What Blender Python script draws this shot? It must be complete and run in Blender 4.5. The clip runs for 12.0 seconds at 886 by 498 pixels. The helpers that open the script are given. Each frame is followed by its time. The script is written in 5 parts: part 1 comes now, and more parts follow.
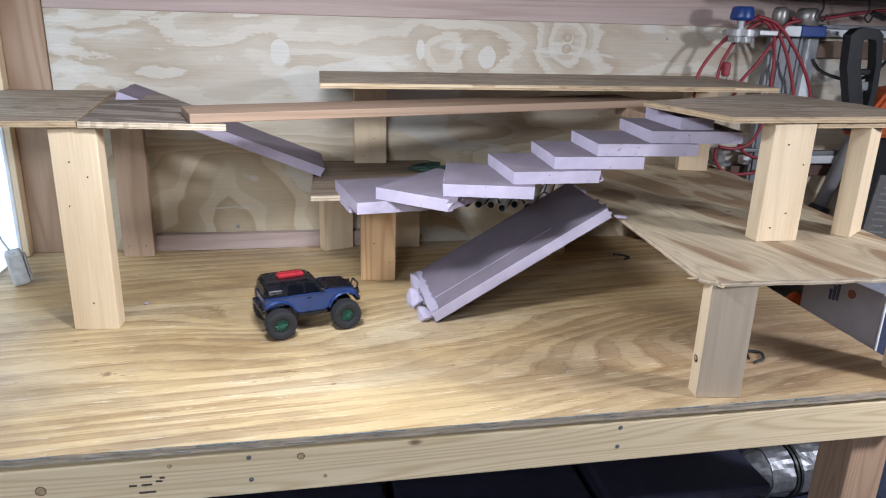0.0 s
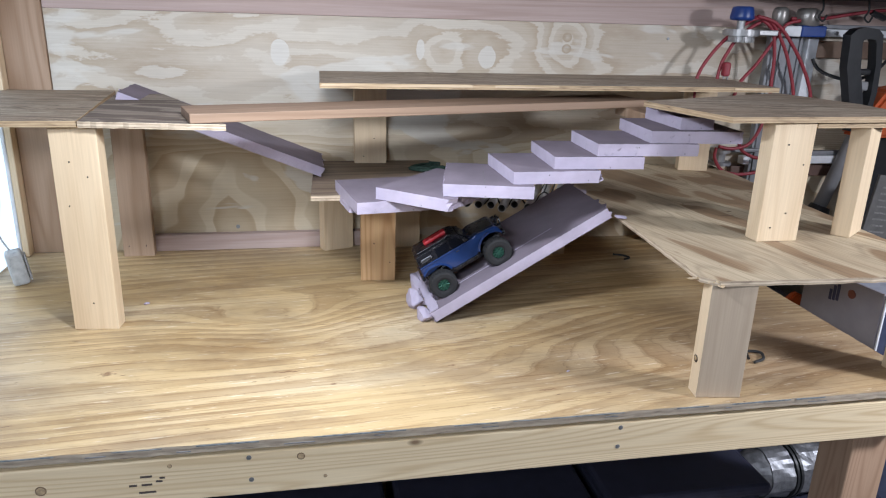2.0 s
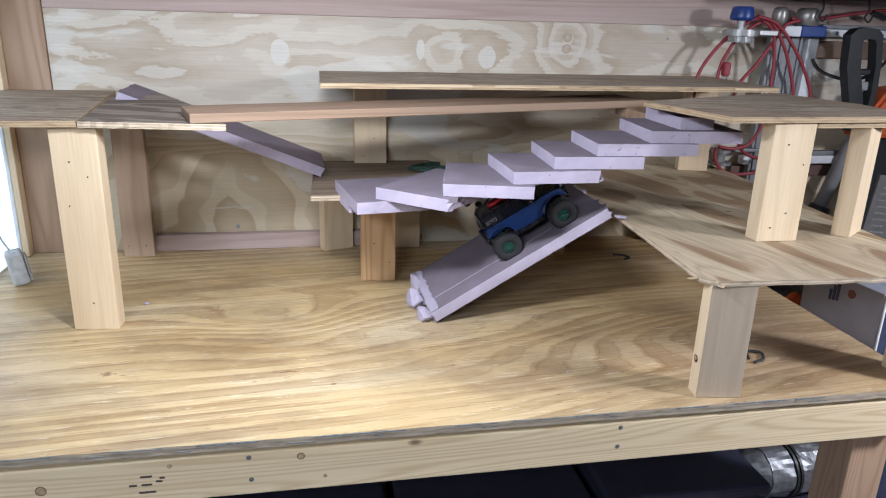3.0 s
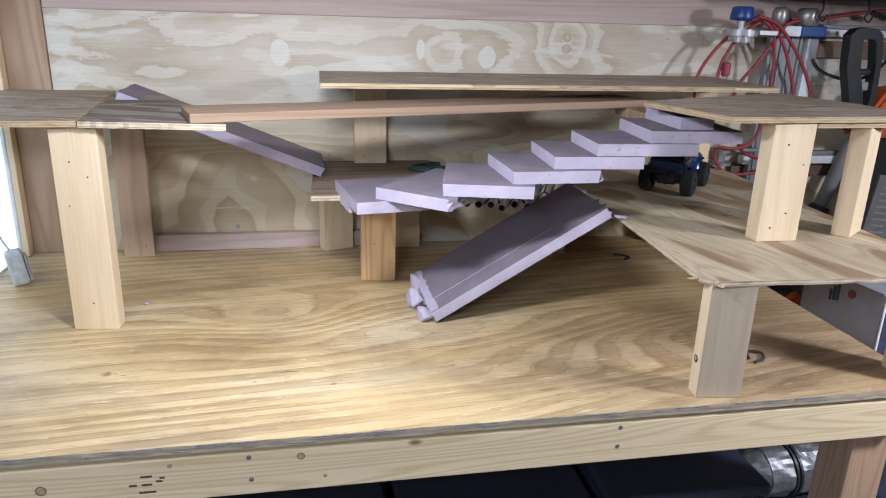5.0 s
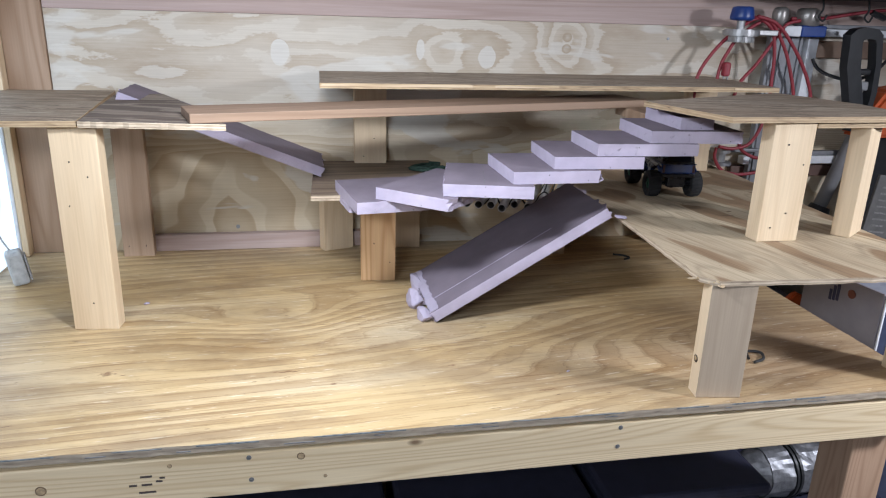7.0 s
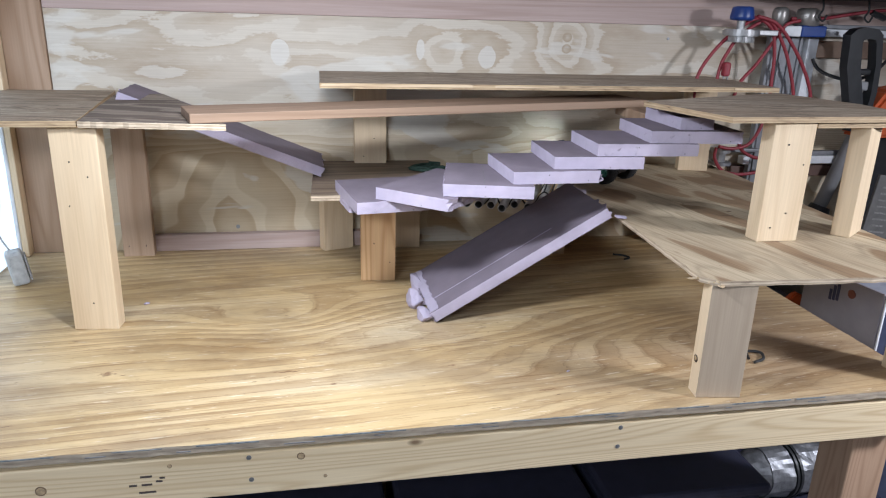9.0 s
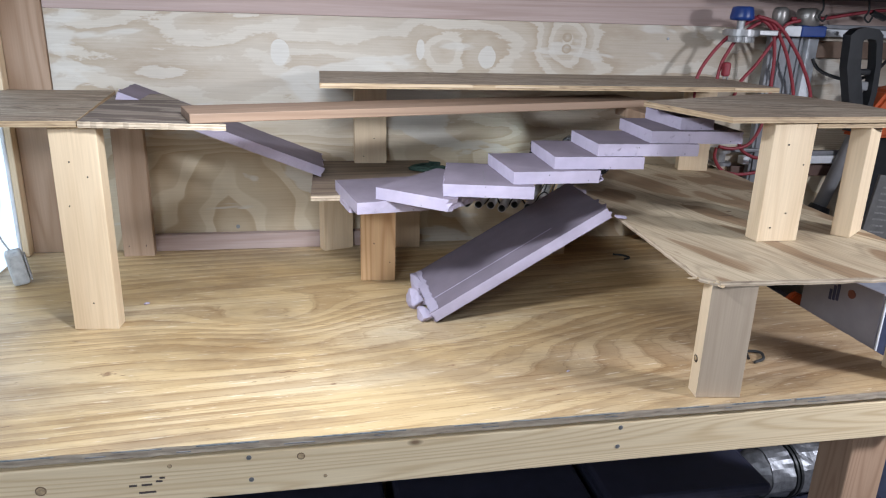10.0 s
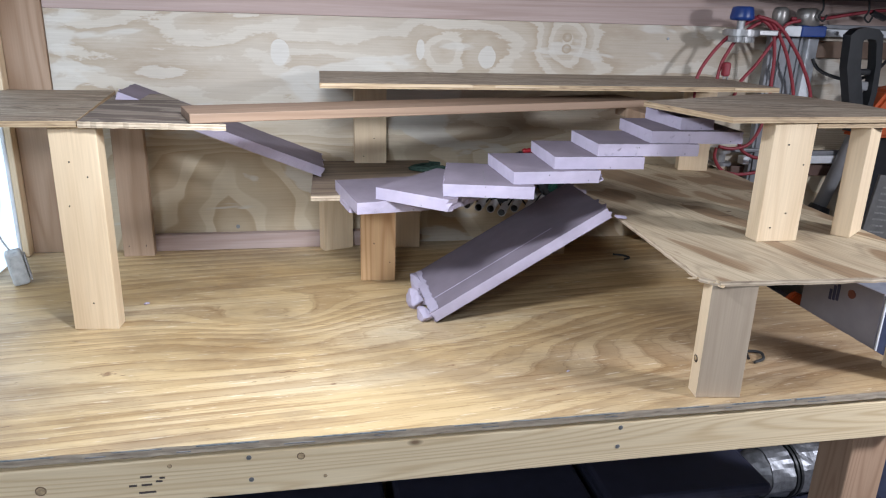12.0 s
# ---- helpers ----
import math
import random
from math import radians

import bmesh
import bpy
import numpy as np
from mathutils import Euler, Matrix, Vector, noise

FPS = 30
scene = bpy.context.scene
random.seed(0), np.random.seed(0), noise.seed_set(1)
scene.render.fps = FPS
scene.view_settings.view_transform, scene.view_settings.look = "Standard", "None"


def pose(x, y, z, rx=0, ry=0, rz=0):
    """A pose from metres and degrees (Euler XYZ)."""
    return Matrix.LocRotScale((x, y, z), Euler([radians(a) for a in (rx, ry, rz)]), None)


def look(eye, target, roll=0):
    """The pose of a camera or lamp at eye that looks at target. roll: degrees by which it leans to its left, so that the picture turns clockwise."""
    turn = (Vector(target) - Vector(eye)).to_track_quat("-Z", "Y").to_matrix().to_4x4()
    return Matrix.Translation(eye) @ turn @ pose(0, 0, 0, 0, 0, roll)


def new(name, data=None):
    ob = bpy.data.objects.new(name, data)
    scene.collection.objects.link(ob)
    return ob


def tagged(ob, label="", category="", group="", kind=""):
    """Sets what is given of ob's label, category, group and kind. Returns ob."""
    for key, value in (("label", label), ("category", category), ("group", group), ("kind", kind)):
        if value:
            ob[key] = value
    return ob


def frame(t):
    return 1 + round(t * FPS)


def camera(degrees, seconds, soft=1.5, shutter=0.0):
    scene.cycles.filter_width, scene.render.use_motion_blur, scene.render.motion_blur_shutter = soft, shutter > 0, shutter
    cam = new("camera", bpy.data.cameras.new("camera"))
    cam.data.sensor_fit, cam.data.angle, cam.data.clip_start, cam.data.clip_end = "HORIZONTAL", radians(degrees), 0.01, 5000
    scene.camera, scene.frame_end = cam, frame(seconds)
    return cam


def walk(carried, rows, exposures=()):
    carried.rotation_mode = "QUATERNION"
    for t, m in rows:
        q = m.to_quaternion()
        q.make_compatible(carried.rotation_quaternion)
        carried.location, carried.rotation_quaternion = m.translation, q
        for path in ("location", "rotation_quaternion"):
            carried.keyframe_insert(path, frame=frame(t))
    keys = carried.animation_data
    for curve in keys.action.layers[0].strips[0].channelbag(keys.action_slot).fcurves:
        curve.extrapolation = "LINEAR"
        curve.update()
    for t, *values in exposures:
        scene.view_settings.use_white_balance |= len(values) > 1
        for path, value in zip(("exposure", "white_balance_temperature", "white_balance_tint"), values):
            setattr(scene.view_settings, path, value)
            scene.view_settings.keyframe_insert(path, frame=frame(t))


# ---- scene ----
cam = camera(62.93, 12.0, soft=1.12, shutter=0.4)
EYE = (0.0, -1.0429, 0.6622)
VIEW = look(EYE, (0.3714, 0.8210, 0.0392), 1.726)
walk(cam, [(0.0, VIEW), (12.0, VIEW)], exposures=[(0.0, 0.0), (12.0, 0.0)])

# ---- light: lamps over and right of the bench, daylight from left, added front fill ----
world = bpy.data.worlds.new("world")
scene.world = world
world.use_nodes = True
world.node_tree.nodes["Background"].inputs[0].default_value = (0.80, 0.80, 1.0, 1)
world.node_tree.nodes["Background"].inputs[1].default_value = 0.25


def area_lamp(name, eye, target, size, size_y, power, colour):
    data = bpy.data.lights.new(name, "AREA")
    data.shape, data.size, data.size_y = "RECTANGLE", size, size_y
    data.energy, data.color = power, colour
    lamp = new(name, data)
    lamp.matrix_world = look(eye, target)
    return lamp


area_lamp("bench_lamp", (-0.03, -0.05, 0.785), (0.05, 0.34, 0.0), 0.20, 0.08, 11.6, (0.812, 0.878, 1.0))
# unseen fill added in front for the apron and the lower wall
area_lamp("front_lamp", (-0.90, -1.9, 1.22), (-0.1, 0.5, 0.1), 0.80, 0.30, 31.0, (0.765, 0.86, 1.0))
area_lamp("right_lamp", (1.99, -0.66, 0.84), (1.014, -0.685, -0.374), 0.20, 0.20, 40.0, (0.85, 0.885, 1.0))


# ---- materials ----
def material(name, roughness=0.6, metallic=0.0):
    m = bpy.data.materials.new(name)
    m.use_nodes = True
    b = m.node_tree.nodes["Principled BSDF"]
    b.inputs["Roughness"].default_value, b.inputs["Metallic"].default_value = roughness, metallic
    return m, m.node_tree.nodes, m.node_tree.links, b


def ramp_node(nodes, stops):
    r = nodes.new("ShaderNodeValToRGB")
    e = r.color_ramp.elements
    while len(e) < len(stops):
        e.new(0.5)
    for el, (p, c) in zip(e, stops):
        el.position, el.color = p, (*c, 1)
    return r


def mapped(nodes, links, scale, turn=(0, 0, 0), where="Object", offset=(0, 0, 0)):
    tc, mp = nodes.new("ShaderNodeTexCoord"), nodes.new("ShaderNodeMapping")
    links.new(tc.outputs[where], mp.inputs[0])
    mp.inputs["Location"].default_value = offset
    mp.inputs["Rotation"].default_value = [radians(a) for a in turn]
    st = nodes.new("ShaderNodeMapping")
    links.new(mp.outputs[0], st.inputs[0])
    st.inputs["Scale"].default_value = scale
    return st


def noise_node(nodes, links, vec, scale, detail=4.0, rough=0.5, distort=0.0):
    n = nodes.new("ShaderNodeTexNoise")
    links.new(vec.outputs[0], n.inputs["Vector"])
    n.inputs["Scale"].default_value, n.inputs["Detail"].default_value = scale, detail
    n.inputs["Roughness"].default_value, n.inputs["Distortion"].default_value = rough, distort
    return n


def maths(nodes, links, op, a, b=0.0, clamp=False):
    n = nodes.new("ShaderNodeMath")
    n.operation, n.use_clamp = op, clamp
    for i, v in enumerate((a, b)):
        if isinstance(v, (int, float)):
            n.inputs[i].default_value = v
        else:
            links.new(v, n.inputs[i])
    return n.outputs[0]


def mix(nodes, links, fac, a, b, kind="MIX"):
    n = nodes.new("ShaderNodeMix")
    n.data_type, n.blend_type = "RGBA", kind
    for i, v in ((0, fac), (6, a), (7, b)):
        if isinstance(v, (int, float)):
            n.inputs[i].default_value = v
        elif isinstance(v, tuple):
            n.inputs[i].default_value = (*v, 1)
        else:
            links.new(v, n.inputs[i])
    return n.outputs[2]


def bump(nodes, links, b, height, strength, distance):
    n = nodes.new("ShaderNodeBump")
    n.inputs["Strength"].default_value, n.inputs["Distance"].default_value = strength, distance
    links.new(height, n.inputs["Height"])
    links.new(n.outputs[0], b.inputs["Normal"])


def plywood(name, light, dark, stretch=(0.9, 5.0, 5.0), bands=9.0, contrast=0.8, gloss=0.45, turn=(0, 0, 0), offset=(0, 0, 0), knots=True, vary=False, sharp=False, streak=0.5, lines=0.35, fibres=0.75):
    """Rotary-cut softwood veneer: contour bands of a stretched noise, fine fibre, knots and stains."""
    m, nodes, links, b = material(name, gloss)
    mp = mapped(nodes, links, stretch, turn, offset=offset)
    if vary:
        info, add = nodes.new("ShaderNodeObjectInfo"), nodes.new("ShaderNodeVectorMath")
        sc = maths(nodes, links, "MULTIPLY", info.outputs["Random"], 31.0)
        links.new(mp.outputs[0], add.inputs[0])
        links.new(sc, add.inputs[1])
        mp = add
    field = noise_node(nodes, links, mp, 1.0, 2.0, 0.45, 0.35).outputs[0]
    wave = maths(nodes, links, "SINE", maths(nodes, links, "MULTIPLY", field, bands * 6.28))
    soft = maths(nodes, links, "MULTIPLY_ADD", wave, 0.5)
    soft.node.inputs[2].default_value = 0.5
    late = maths(nodes, links, "POWER", soft, 1.8)
    if sharp:
        edge = ramp_node(nodes, [(0.38, (0, 0, 0)), (0.50, (0.85, 0.85, 0.85)), (1.0, (1, 1, 1))])
        links.new(soft, edge.inputs[0])
        late = edge.outputs[0]
    fibre_map = mapped(nodes, links, (6.0, 190.0, 190.0), turn)
    fibre = noise_node(nodes, links, fibre_map, 1.0, 3.0, 0.6).outputs[0]
    long_fibre = noise_node(nodes, links, mapped(nodes, links, (2.2, 62.0, 62.0), turn, offset=offset), 1.0, 4.0, 0.62, 0.2).outputs[0]
    cloud = noise_node(nodes, links, mapped(nodes, links, (2.3, 4.0, 4.0), turn, offset=offset), 1.0, 3.0, 0.55).outputs[0]
    amount = maths(nodes, links, "MULTIPLY", late, contrast)
    amount = maths(nodes, links, "MULTIPLY", amount, maths(nodes, links, "MULTIPLY_ADD", cloud, 1.3), True)
    col = mix(nodes, links, amount, light, dark)
    fr = ramp_node(nodes, [(0.30, (0.72, 0.66, 0.60)), (0.62, (1.06, 1.05, 1.03))])
    links.new(fibre, fr.inputs[0])
    col = mix(nodes, links, fibres, col, fr.outputs[0], "MULTIPLY")
    if lines:
        # thin dark latewood lines that follow the same figure
        thin = maths(nodes, links, "SINE", maths(nodes, links, "MULTIPLY", field, bands * 25.0))
        thin = maths(nodes, links, "MULTIPLY_ADD", thin, 0.5)
        thin.node.inputs[2].default_value = 0.5
        thin = maths(nodes, links, "POWER", thin, 7.0)
        thin = maths(nodes, links, "MULTIPLY", thin, maths(nodes, links, "MULTIPLY", cloud, 2.0 * lines, True), True)
        col = mix(nodes, links, thin, col, tuple(c * 0.55 for c in dark))
    lr = ramp_node(nodes, [(0.34, (0.66, 0.57, 0.50)), (0.48, (0.97, 0.95, 0.93)), (0.66, (1.08, 1.08, 1.06))])
    links.new(long_fibre, lr.inputs[0])
    col = mix(nodes, links, streak, col, lr.outputs[0], "MULTIPLY")
    cr = ramp_node(nodes, [(0.32, (0.80, 0.74, 0.70)), (0.65, (1.05, 1.05, 1.05))])
    links.new(cloud, cr.inputs[0])
    col = mix(nodes, links, 0.8, col, cr.outputs[0], "MULTIPLY")
    if knots:
        vor = nodes.new("ShaderNodeTexVoronoi")
        links.new(mapped(nodes, links, (2.0, 5.5, 5.5), turn, offset=offset).outputs[0], vor.inputs["Vector"])
        vor.inputs["Scale"].default_value = 1.5
        kr = ramp_node(nodes, [(0.03, (1, 1, 1)), (0.075, (0, 0, 0))])
        links.new(vor.outputs["Distance"], kr.inputs[0])
        col = mix(nodes, links, maths(nodes, links, "MULTIPLY", kr.outputs[0], 0.75), col, (0.16, 0.075, 0.03))
        sp = ramp_node(nodes, [(0.70, (0, 0, 0)), (0.74, (1, 1, 1))])
        links.new(noise_node(nodes, links, mapped(nodes, links, (22.0, 75.0, 75.0), turn, offset=offset), 1.0, 2.0, 0.6).outputs[0], sp.inputs[0])
        col = mix(nodes, links, maths(nodes, links, "MULTIPLY", sp.outputs[0], 0.55), col, (0.17, 0.09, 0.045))
    links.new(col, b.inputs["Base Color"])
    rr = maths(nodes, links, "MULTIPLY_ADD", fibre, 0.25)
    rr.node.inputs[2].default_value = gloss - 0.10
    links.new(rr, b.inputs["Roughness"])
    bump(nodes, links, b, maths(nodes, links, "ADD", fibre, maths(nodes, links, "MULTIPLY", late, 0.6)), 0.25, 0.0008)
    return m


def lumber(name, light, dark, rings=26.0, along="Z", rough=0.6, knot=True, contrast=1.0):
    """Sawn softwood: growth lines along one axis, a few knots; every piece is shifted by its own random number."""
    m, nodes, links, b = material(name, rough)
    sc = {"Z": (1, 1, 0.10), "X": (0.035, 1, 1), "Y": (1, 0.10, 1)}[along]
    mp = mapped(nodes, links, sc)
    info, add = nodes.new("ShaderNodeObjectInfo"), nodes.new("ShaderNodeVectorMath")
    links.new(mp.outputs[0], add.inputs[0])
    links.new(maths(nodes, links, "MULTIPLY", info.outputs["Random"], 17.0), add.inputs[1])
    field = noise_node(nodes, links, add, 7.0, 2.0, 0.5, 0.2).outputs[0]
    wave = maths(nodes, links, "SINE", maths(nodes, links, "MULTIPLY", field, rings * 6.28))
    soft = maths(nodes, links, "MULTIPLY_ADD", wave, 0.5)
    soft.node.inputs[2].default_value = 0.5
    late = maths(nodes, links, "POWER", soft, 2.4)
    fs = {"Z": (240, 240, 7), "X": (7, 240, 240), "Y": (240, 7, 240)}[along]
    fibre = noise_node(nodes, links, mapped(nodes, links, fs), 1.0, 3.0, 0.6).outputs[0]
    cloud = noise_node(nodes, links, add, 9.0, 3.0).outputs[0]
    col = mix(nodes, links, maths(nodes, links, "MULTIPLY", late, 0.62 * contrast, True), light, dark)
    fr = ramp_node(nodes, [(0.3, (0.80, 0.76, 0.72)), (0.65, (1.05, 1.04, 1.03))])
    links.new(fibre, fr.inputs[0])
    col = mix(nodes, links, 0.42, col, fr.outputs[0], "MULTIPLY")
    cr = ramp_node(nodes, [(0.3, (0.84, 0.80, 0.76)), (0.7, (1.05, 1.05, 1.05))])
    links.new(cloud, cr.inputs[0])
    col = mix(nodes, links, 0.7, col, cr.outputs[0], "MULTIPLY")
    if knot:
        vor = nodes.new("ShaderNodeTexVoronoi")
        ks = {"Z": (6, 6, 3.0), "X": (3.0, 6, 6), "Y": (6, 3.0, 6)}[along]
        km = mapped(nodes, links, ks)
        kadd = nodes.new("ShaderNodeVectorMath")
        links.new(km.outputs[0], kadd.inputs[0])
        links.new(maths(nodes, links, "MULTIPLY", info.outputs["Random"], 43.0), kadd.inputs[1])
        links.new(kadd.outputs[0], vor.inputs["Vector"])
        vor.inputs["Scale"].default_value = 1.0
        kr = ramp_node(nodes, [(0.025, (1, 1, 1)), (0.05, (0, 0, 0))])
        links.new(vor.outputs["Distance"], kr.inputs[0])
        col = mix(nodes, links, maths(nodes, links, "MULTIPLY", kr.outputs[0], 0.8), col, (0.13, 0.06, 0.025))
    links.new(col, b.inputs["Base Color"])
    bump(nodes, links, b, maths(nodes, links, "ADD", fibre, late), 0.2, 0.0006)
    return m


def veneer_edge(name, tint=(1, 1, 1), plies=420.0, pale=(0.52, 0.37, 0.21), brown=(0.26, 0.15, 0.075)):
    """The cut edge of plywood: thin plies, pale and dark in turn, with dirt."""
    m, nodes, links, b = material(name, 0.75)
    sep = nodes.new("ShaderNodeSeparateXYZ")
    tc = nodes.new("ShaderNodeTexCoord")
    links.new(tc.outputs["Object"], sep.inputs[0])
    wave = maths(nodes, links, "SINE", maths(nodes, links, "MULTIPLY", sep.outputs[2], plies * 3.3))
    fac = maths(nodes, links, "MULTIPLY_ADD", wave, 0.5)
    fac.node.inputs[2].default_value = 0.5
    grit = noise_node(nodes, links, mapped(nodes, links, (22, 22, 190)), 1.0, 5.0, 0.65).outputs[0]
    gr = ramp_node(nodes, [(0.30, (0.24, 0.19, 0.16)), (0.42, (0.80, 0.76, 0.72)), (0.62, (1.08, 1.06, 1.03))])
    links.new(grit, gr.inputs[0])
    col = mix(nodes, links, fac, tuple(c * t for c, t in zip(pale, tint)), tuple(c * t for c, t in zip(brown, tint)))
    links.new(mix(nodes, links, 0.85, col, gr.outputs[0], "MULTIPLY"), b.inputs["Base Color"])
    bump(nodes, links, b, grit, 0.5, 0.002)
    return m


def foam(name, colour, grain=0.5, pits=210.0, deep=0.0012):
    m, nodes, links, b = material(name, 0.85)
    fine = noise_node(nodes, links, mapped(nodes, links, (1, 1, 1)), 420.0, 3.0, 0.6).outputs[0]
    broad = noise_node(nodes, links, mapped(nodes, links, (1, 1, 1)), 14.0, 4.0, 0.6).outputs[0]
    br = ramp_node(nodes, [(0.3, tuple(c * 0.86 for c in colour)), (0.7, tuple(min(1, c * 1.06) for c in colour))])
    links.new(broad, br.inputs[0])
    links.new(br.outputs[0], b.inputs["Base Color"])
    b.inputs["Subsurface Weight"].default_value = 0.06
    b.inputs["Subsurface Radius"].default_value = (0.008, 0.006, 0.008)
    pit = ramp_node(nodes, [(0.64, (1, 1, 1)), (0.70, (0, 0, 0))])
    links.new(noise_node(nodes, links, mapped(nodes, links, (1, 1, 1)), pits, 3.0, 0.6, 0.6).outputs[0], pit.inputs[0])
    bump(nodes, links, b, maths(nodes, links, "ADD", maths(nodes, links, "MULTIPLY", fine, 0.4), pit.outputs[0]), grain, deep)
    return m


def plain(name, colour, roughness=0.5, metallic=0.0, wear=0.25, size=30.0, relief=0.15):
    """A painted, moulded or metal surface with mottling in colour and gloss."""
    m, nodes, links, b = material(name, roughness, metallic)
    n = noise_node(nodes, links, mapped(nodes, links, (1, 1, 1)), size, 5.0, 0.6).outputs[0]
    r = ramp_node(nodes, [(0.3, tuple(c * (1 - wear) for c in colour)), (0.7, tuple(min(1, c * (1 + 0.4 * wear)) for c in colour))])
    links.new(n, r.inputs[0])
    links.new(r.outputs[0], b.inputs["Base Color"])
    rr = maths(nodes, links, "MULTIPLY_ADD", n, 0.2)
    rr.node.inputs[2].default_value = max(0.03, roughness - 0.1)
    links.new(rr, b.inputs["Roughness"])
    bump(nodes, links, b, n, relief, 0.001)
    return m


def glow(name, colour, strength):
    m, nodes, links, b = material(name, 0.3)
    b.inputs["Base Color"].default_value = (*colour, 1)
    b.inputs["Emission Color"].default_value = (*colour, 1)
    b.inputs["Emission Strength"].default_value = strength
    return m


def bench_top(name):
    """A worn rotary-cut plywood top: growth bands with one crisp and one fading side that arch over
    a heart figure, raised pale fibres, short dark cracks, smudges and grey handling dirt."""
    m, nodes, links, b = material(name, 0.38)
    tc, sep = nodes.new("ShaderNodeTexCoord"), nodes.new("ShaderNodeSeparateXYZ")
    links.new(tc.outputs["Object"], sep.inputs[0])
    x, y = sep.outputs[0], sep.outputs[1]

    def op(kind, a, c=0.0, clamp=False):
        return maths(nodes, links, kind, a, c, clamp)

    def bell(cx, cy, wx, wy):
        dx, dy = op("DIVIDE", op("SUBTRACT", x, cx), wx), op("DIVIDE", op("SUBTRACT", y, cy), wy)
        return op("POWER", 2.718, op("MULTIPLY", op("ADD", op("MULTIPLY", dx, dx), op("MULTIPLY", dy, dy)), -1.0))

    broad = noise_node(nodes, links, mapped(nodes, links, (0.42, 3.4, 1.0), (0, 0, -4), offset=(5.2, 0.3, 0)), 1.0, 2.0, 0.5, 0.3).outputs[0]
    torn = noise_node(nodes, links, mapped(nodes, links, (5.0, 55.0, 1.0), (0, 0, -4)), 1.0, 5.0, 0.7).outputs[0]
    heart, tongue, swirl = bell(1.00, 0.20, 0.50, 0.26), bell(1.08, 0.36, 0.50, 0.13), bell(-0.06, 0.46, 0.17, 0.12)
    field = op("MULTIPLY_ADD", y, 21.0)
    field.node.inputs[2].default_value = 4.0
    field = op("SUBTRACT", field, op("MULTIPLY", x, 2.2))
    field = op("ADD", field, op("MULTIPLY", broad, 7.5))
    field = op("SUBTRACT", field, op("MULTIPLY", heart, 2.6))
    field = op("SUBTRACT", field, op("MULTIPLY", tongue, 3.8))
    field = op("ADD", field, op("MULTIPLY", swirl, 2.6))
    field = op("ADD", field, op("MULTIPLY", torn, 0.30))
    saw = op("FRACT", field)
    band = ramp_node(nodes, [(0.0, (0.0, 0.0, 0.0)), (0.44, (0.04, 0.04, 0.04)), (0.53, (0.50, 0.50, 0.50)), (0.86, (0.72, 0.72, 0.72)), (0.92, (1, 1, 1)), (0.96, (0.0, 0.0, 0.0))])
    links.new(saw, band.inputs[0])
    cloud = noise_node(nodes, links, mapped(nodes, links, (2.6, 6.0, 1.0), (0, 0, -4), offset=(1.1, 2.3, 0)), 1.0, 4.0, 0.6, 0.4).outputs[0]
    cl = ramp_node(nodes, [(0.36, (0.30, 0.30, 0.30)), (0.56, (1, 1, 1))])
    links.new(cloud, cl.inputs[0])
    late = op("MULTIPLY", band.outputs[0], cl.outputs[0])
    tone = noise_node(nodes, links, mapped(nodes, links, (1.1, 3.6, 1.0), (0, 0, -4), offset=(0.4, 7.7, 0)), 1.0, 3.0, 0.55).outputs[0]
    tr = ramp_node(nodes, [(0.36, (0.47, 0.325, 0.155)), (0.50, (0.60, 0.45, 0.245)), (0.64, (0.62, 0.505, 0.33))])
    links.new(tone, tr.inputs[0])
    # browner heartwood zone; falloff away from the lamp is painted into it too
    hb = mix(nodes, links, op("MULTIPLY", heart, 0.75), tr.outputs[0], (0.43, 0.285, 0.16))
    col = mix(nodes, links, op("MULTIPLY", late, 0.70), hb, (0.25, 0.14, 0.058))
    fibre = noise_node(nodes, links, mapped(nodes, links, (5.0, 165.0, 1.0), (0, 0, -4)), 1.0, 5.0, 0.78).outputs[0]
    fr = ramp_node(nodes, [(0.40, (0.74, 0.67, 0.60)), (0.44, (0.97, 0.96, 0.95)), (0.58, (1.0, 1.0, 1.0)), (0.62, (1.10, 1.10, 1.09))])
    links.new(fibre, fr.inputs[0])
    col = mix(nodes, links, 0.95, col, fr.outputs[0], "MULTIPLY")
    streak = noise_node(nodes, links, mapped(nodes, links, (2.6, 95.0, 1.0), (0, 0, -4), offset=(3, 1, 0)), 1.0, 4.0, 0.65, 0.2).outputs[0]
    sr = ramp_node(nodes, [(0.395, (0.80, 0.73, 0.66)), (0.42, (1, 1, 1)), (0.62, (1.0, 1.0, 1.0)), (0.65, (1.07, 1.07, 1.06))])
    links.new(streak, sr.inputs[0])
    col = mix(nodes, links, 0.75, col, sr.outputs[0], "MULTIPLY")
    # thin dark latewood lines inside the bands
    thin = op("POWER", op("FRACT", op("MULTIPLY", field, 2.0)), 9.0)
    thin = op("MULTIPLY", thin, op("MULTIPLY", cl.outputs[0], 0.55), True)
    col = mix(nodes, links, thin, col, (0.20, 0.11, 0.05))
    # raised pale fibres
    pale = noise_node(nodes, links, mapped(nodes, links, (14.0, 150.0, 1.0), (0, 0, -6), offset=(9, 4, 0)), 1.0, 3.0, 0.6).outputs[0]
    pr = ramp_node(nodes, [(0.635, (0, 0, 0)), (0.655, (1, 1, 1))])
    links.new(pale, pr.inputs[0])
    pale_here = op("MULTIPLY", pr.outputs[0], op("MULTIPLY", tone, 0.9))
    col = mix(nodes, links, pale_here, col, (0.82, 0.73, 0.57))
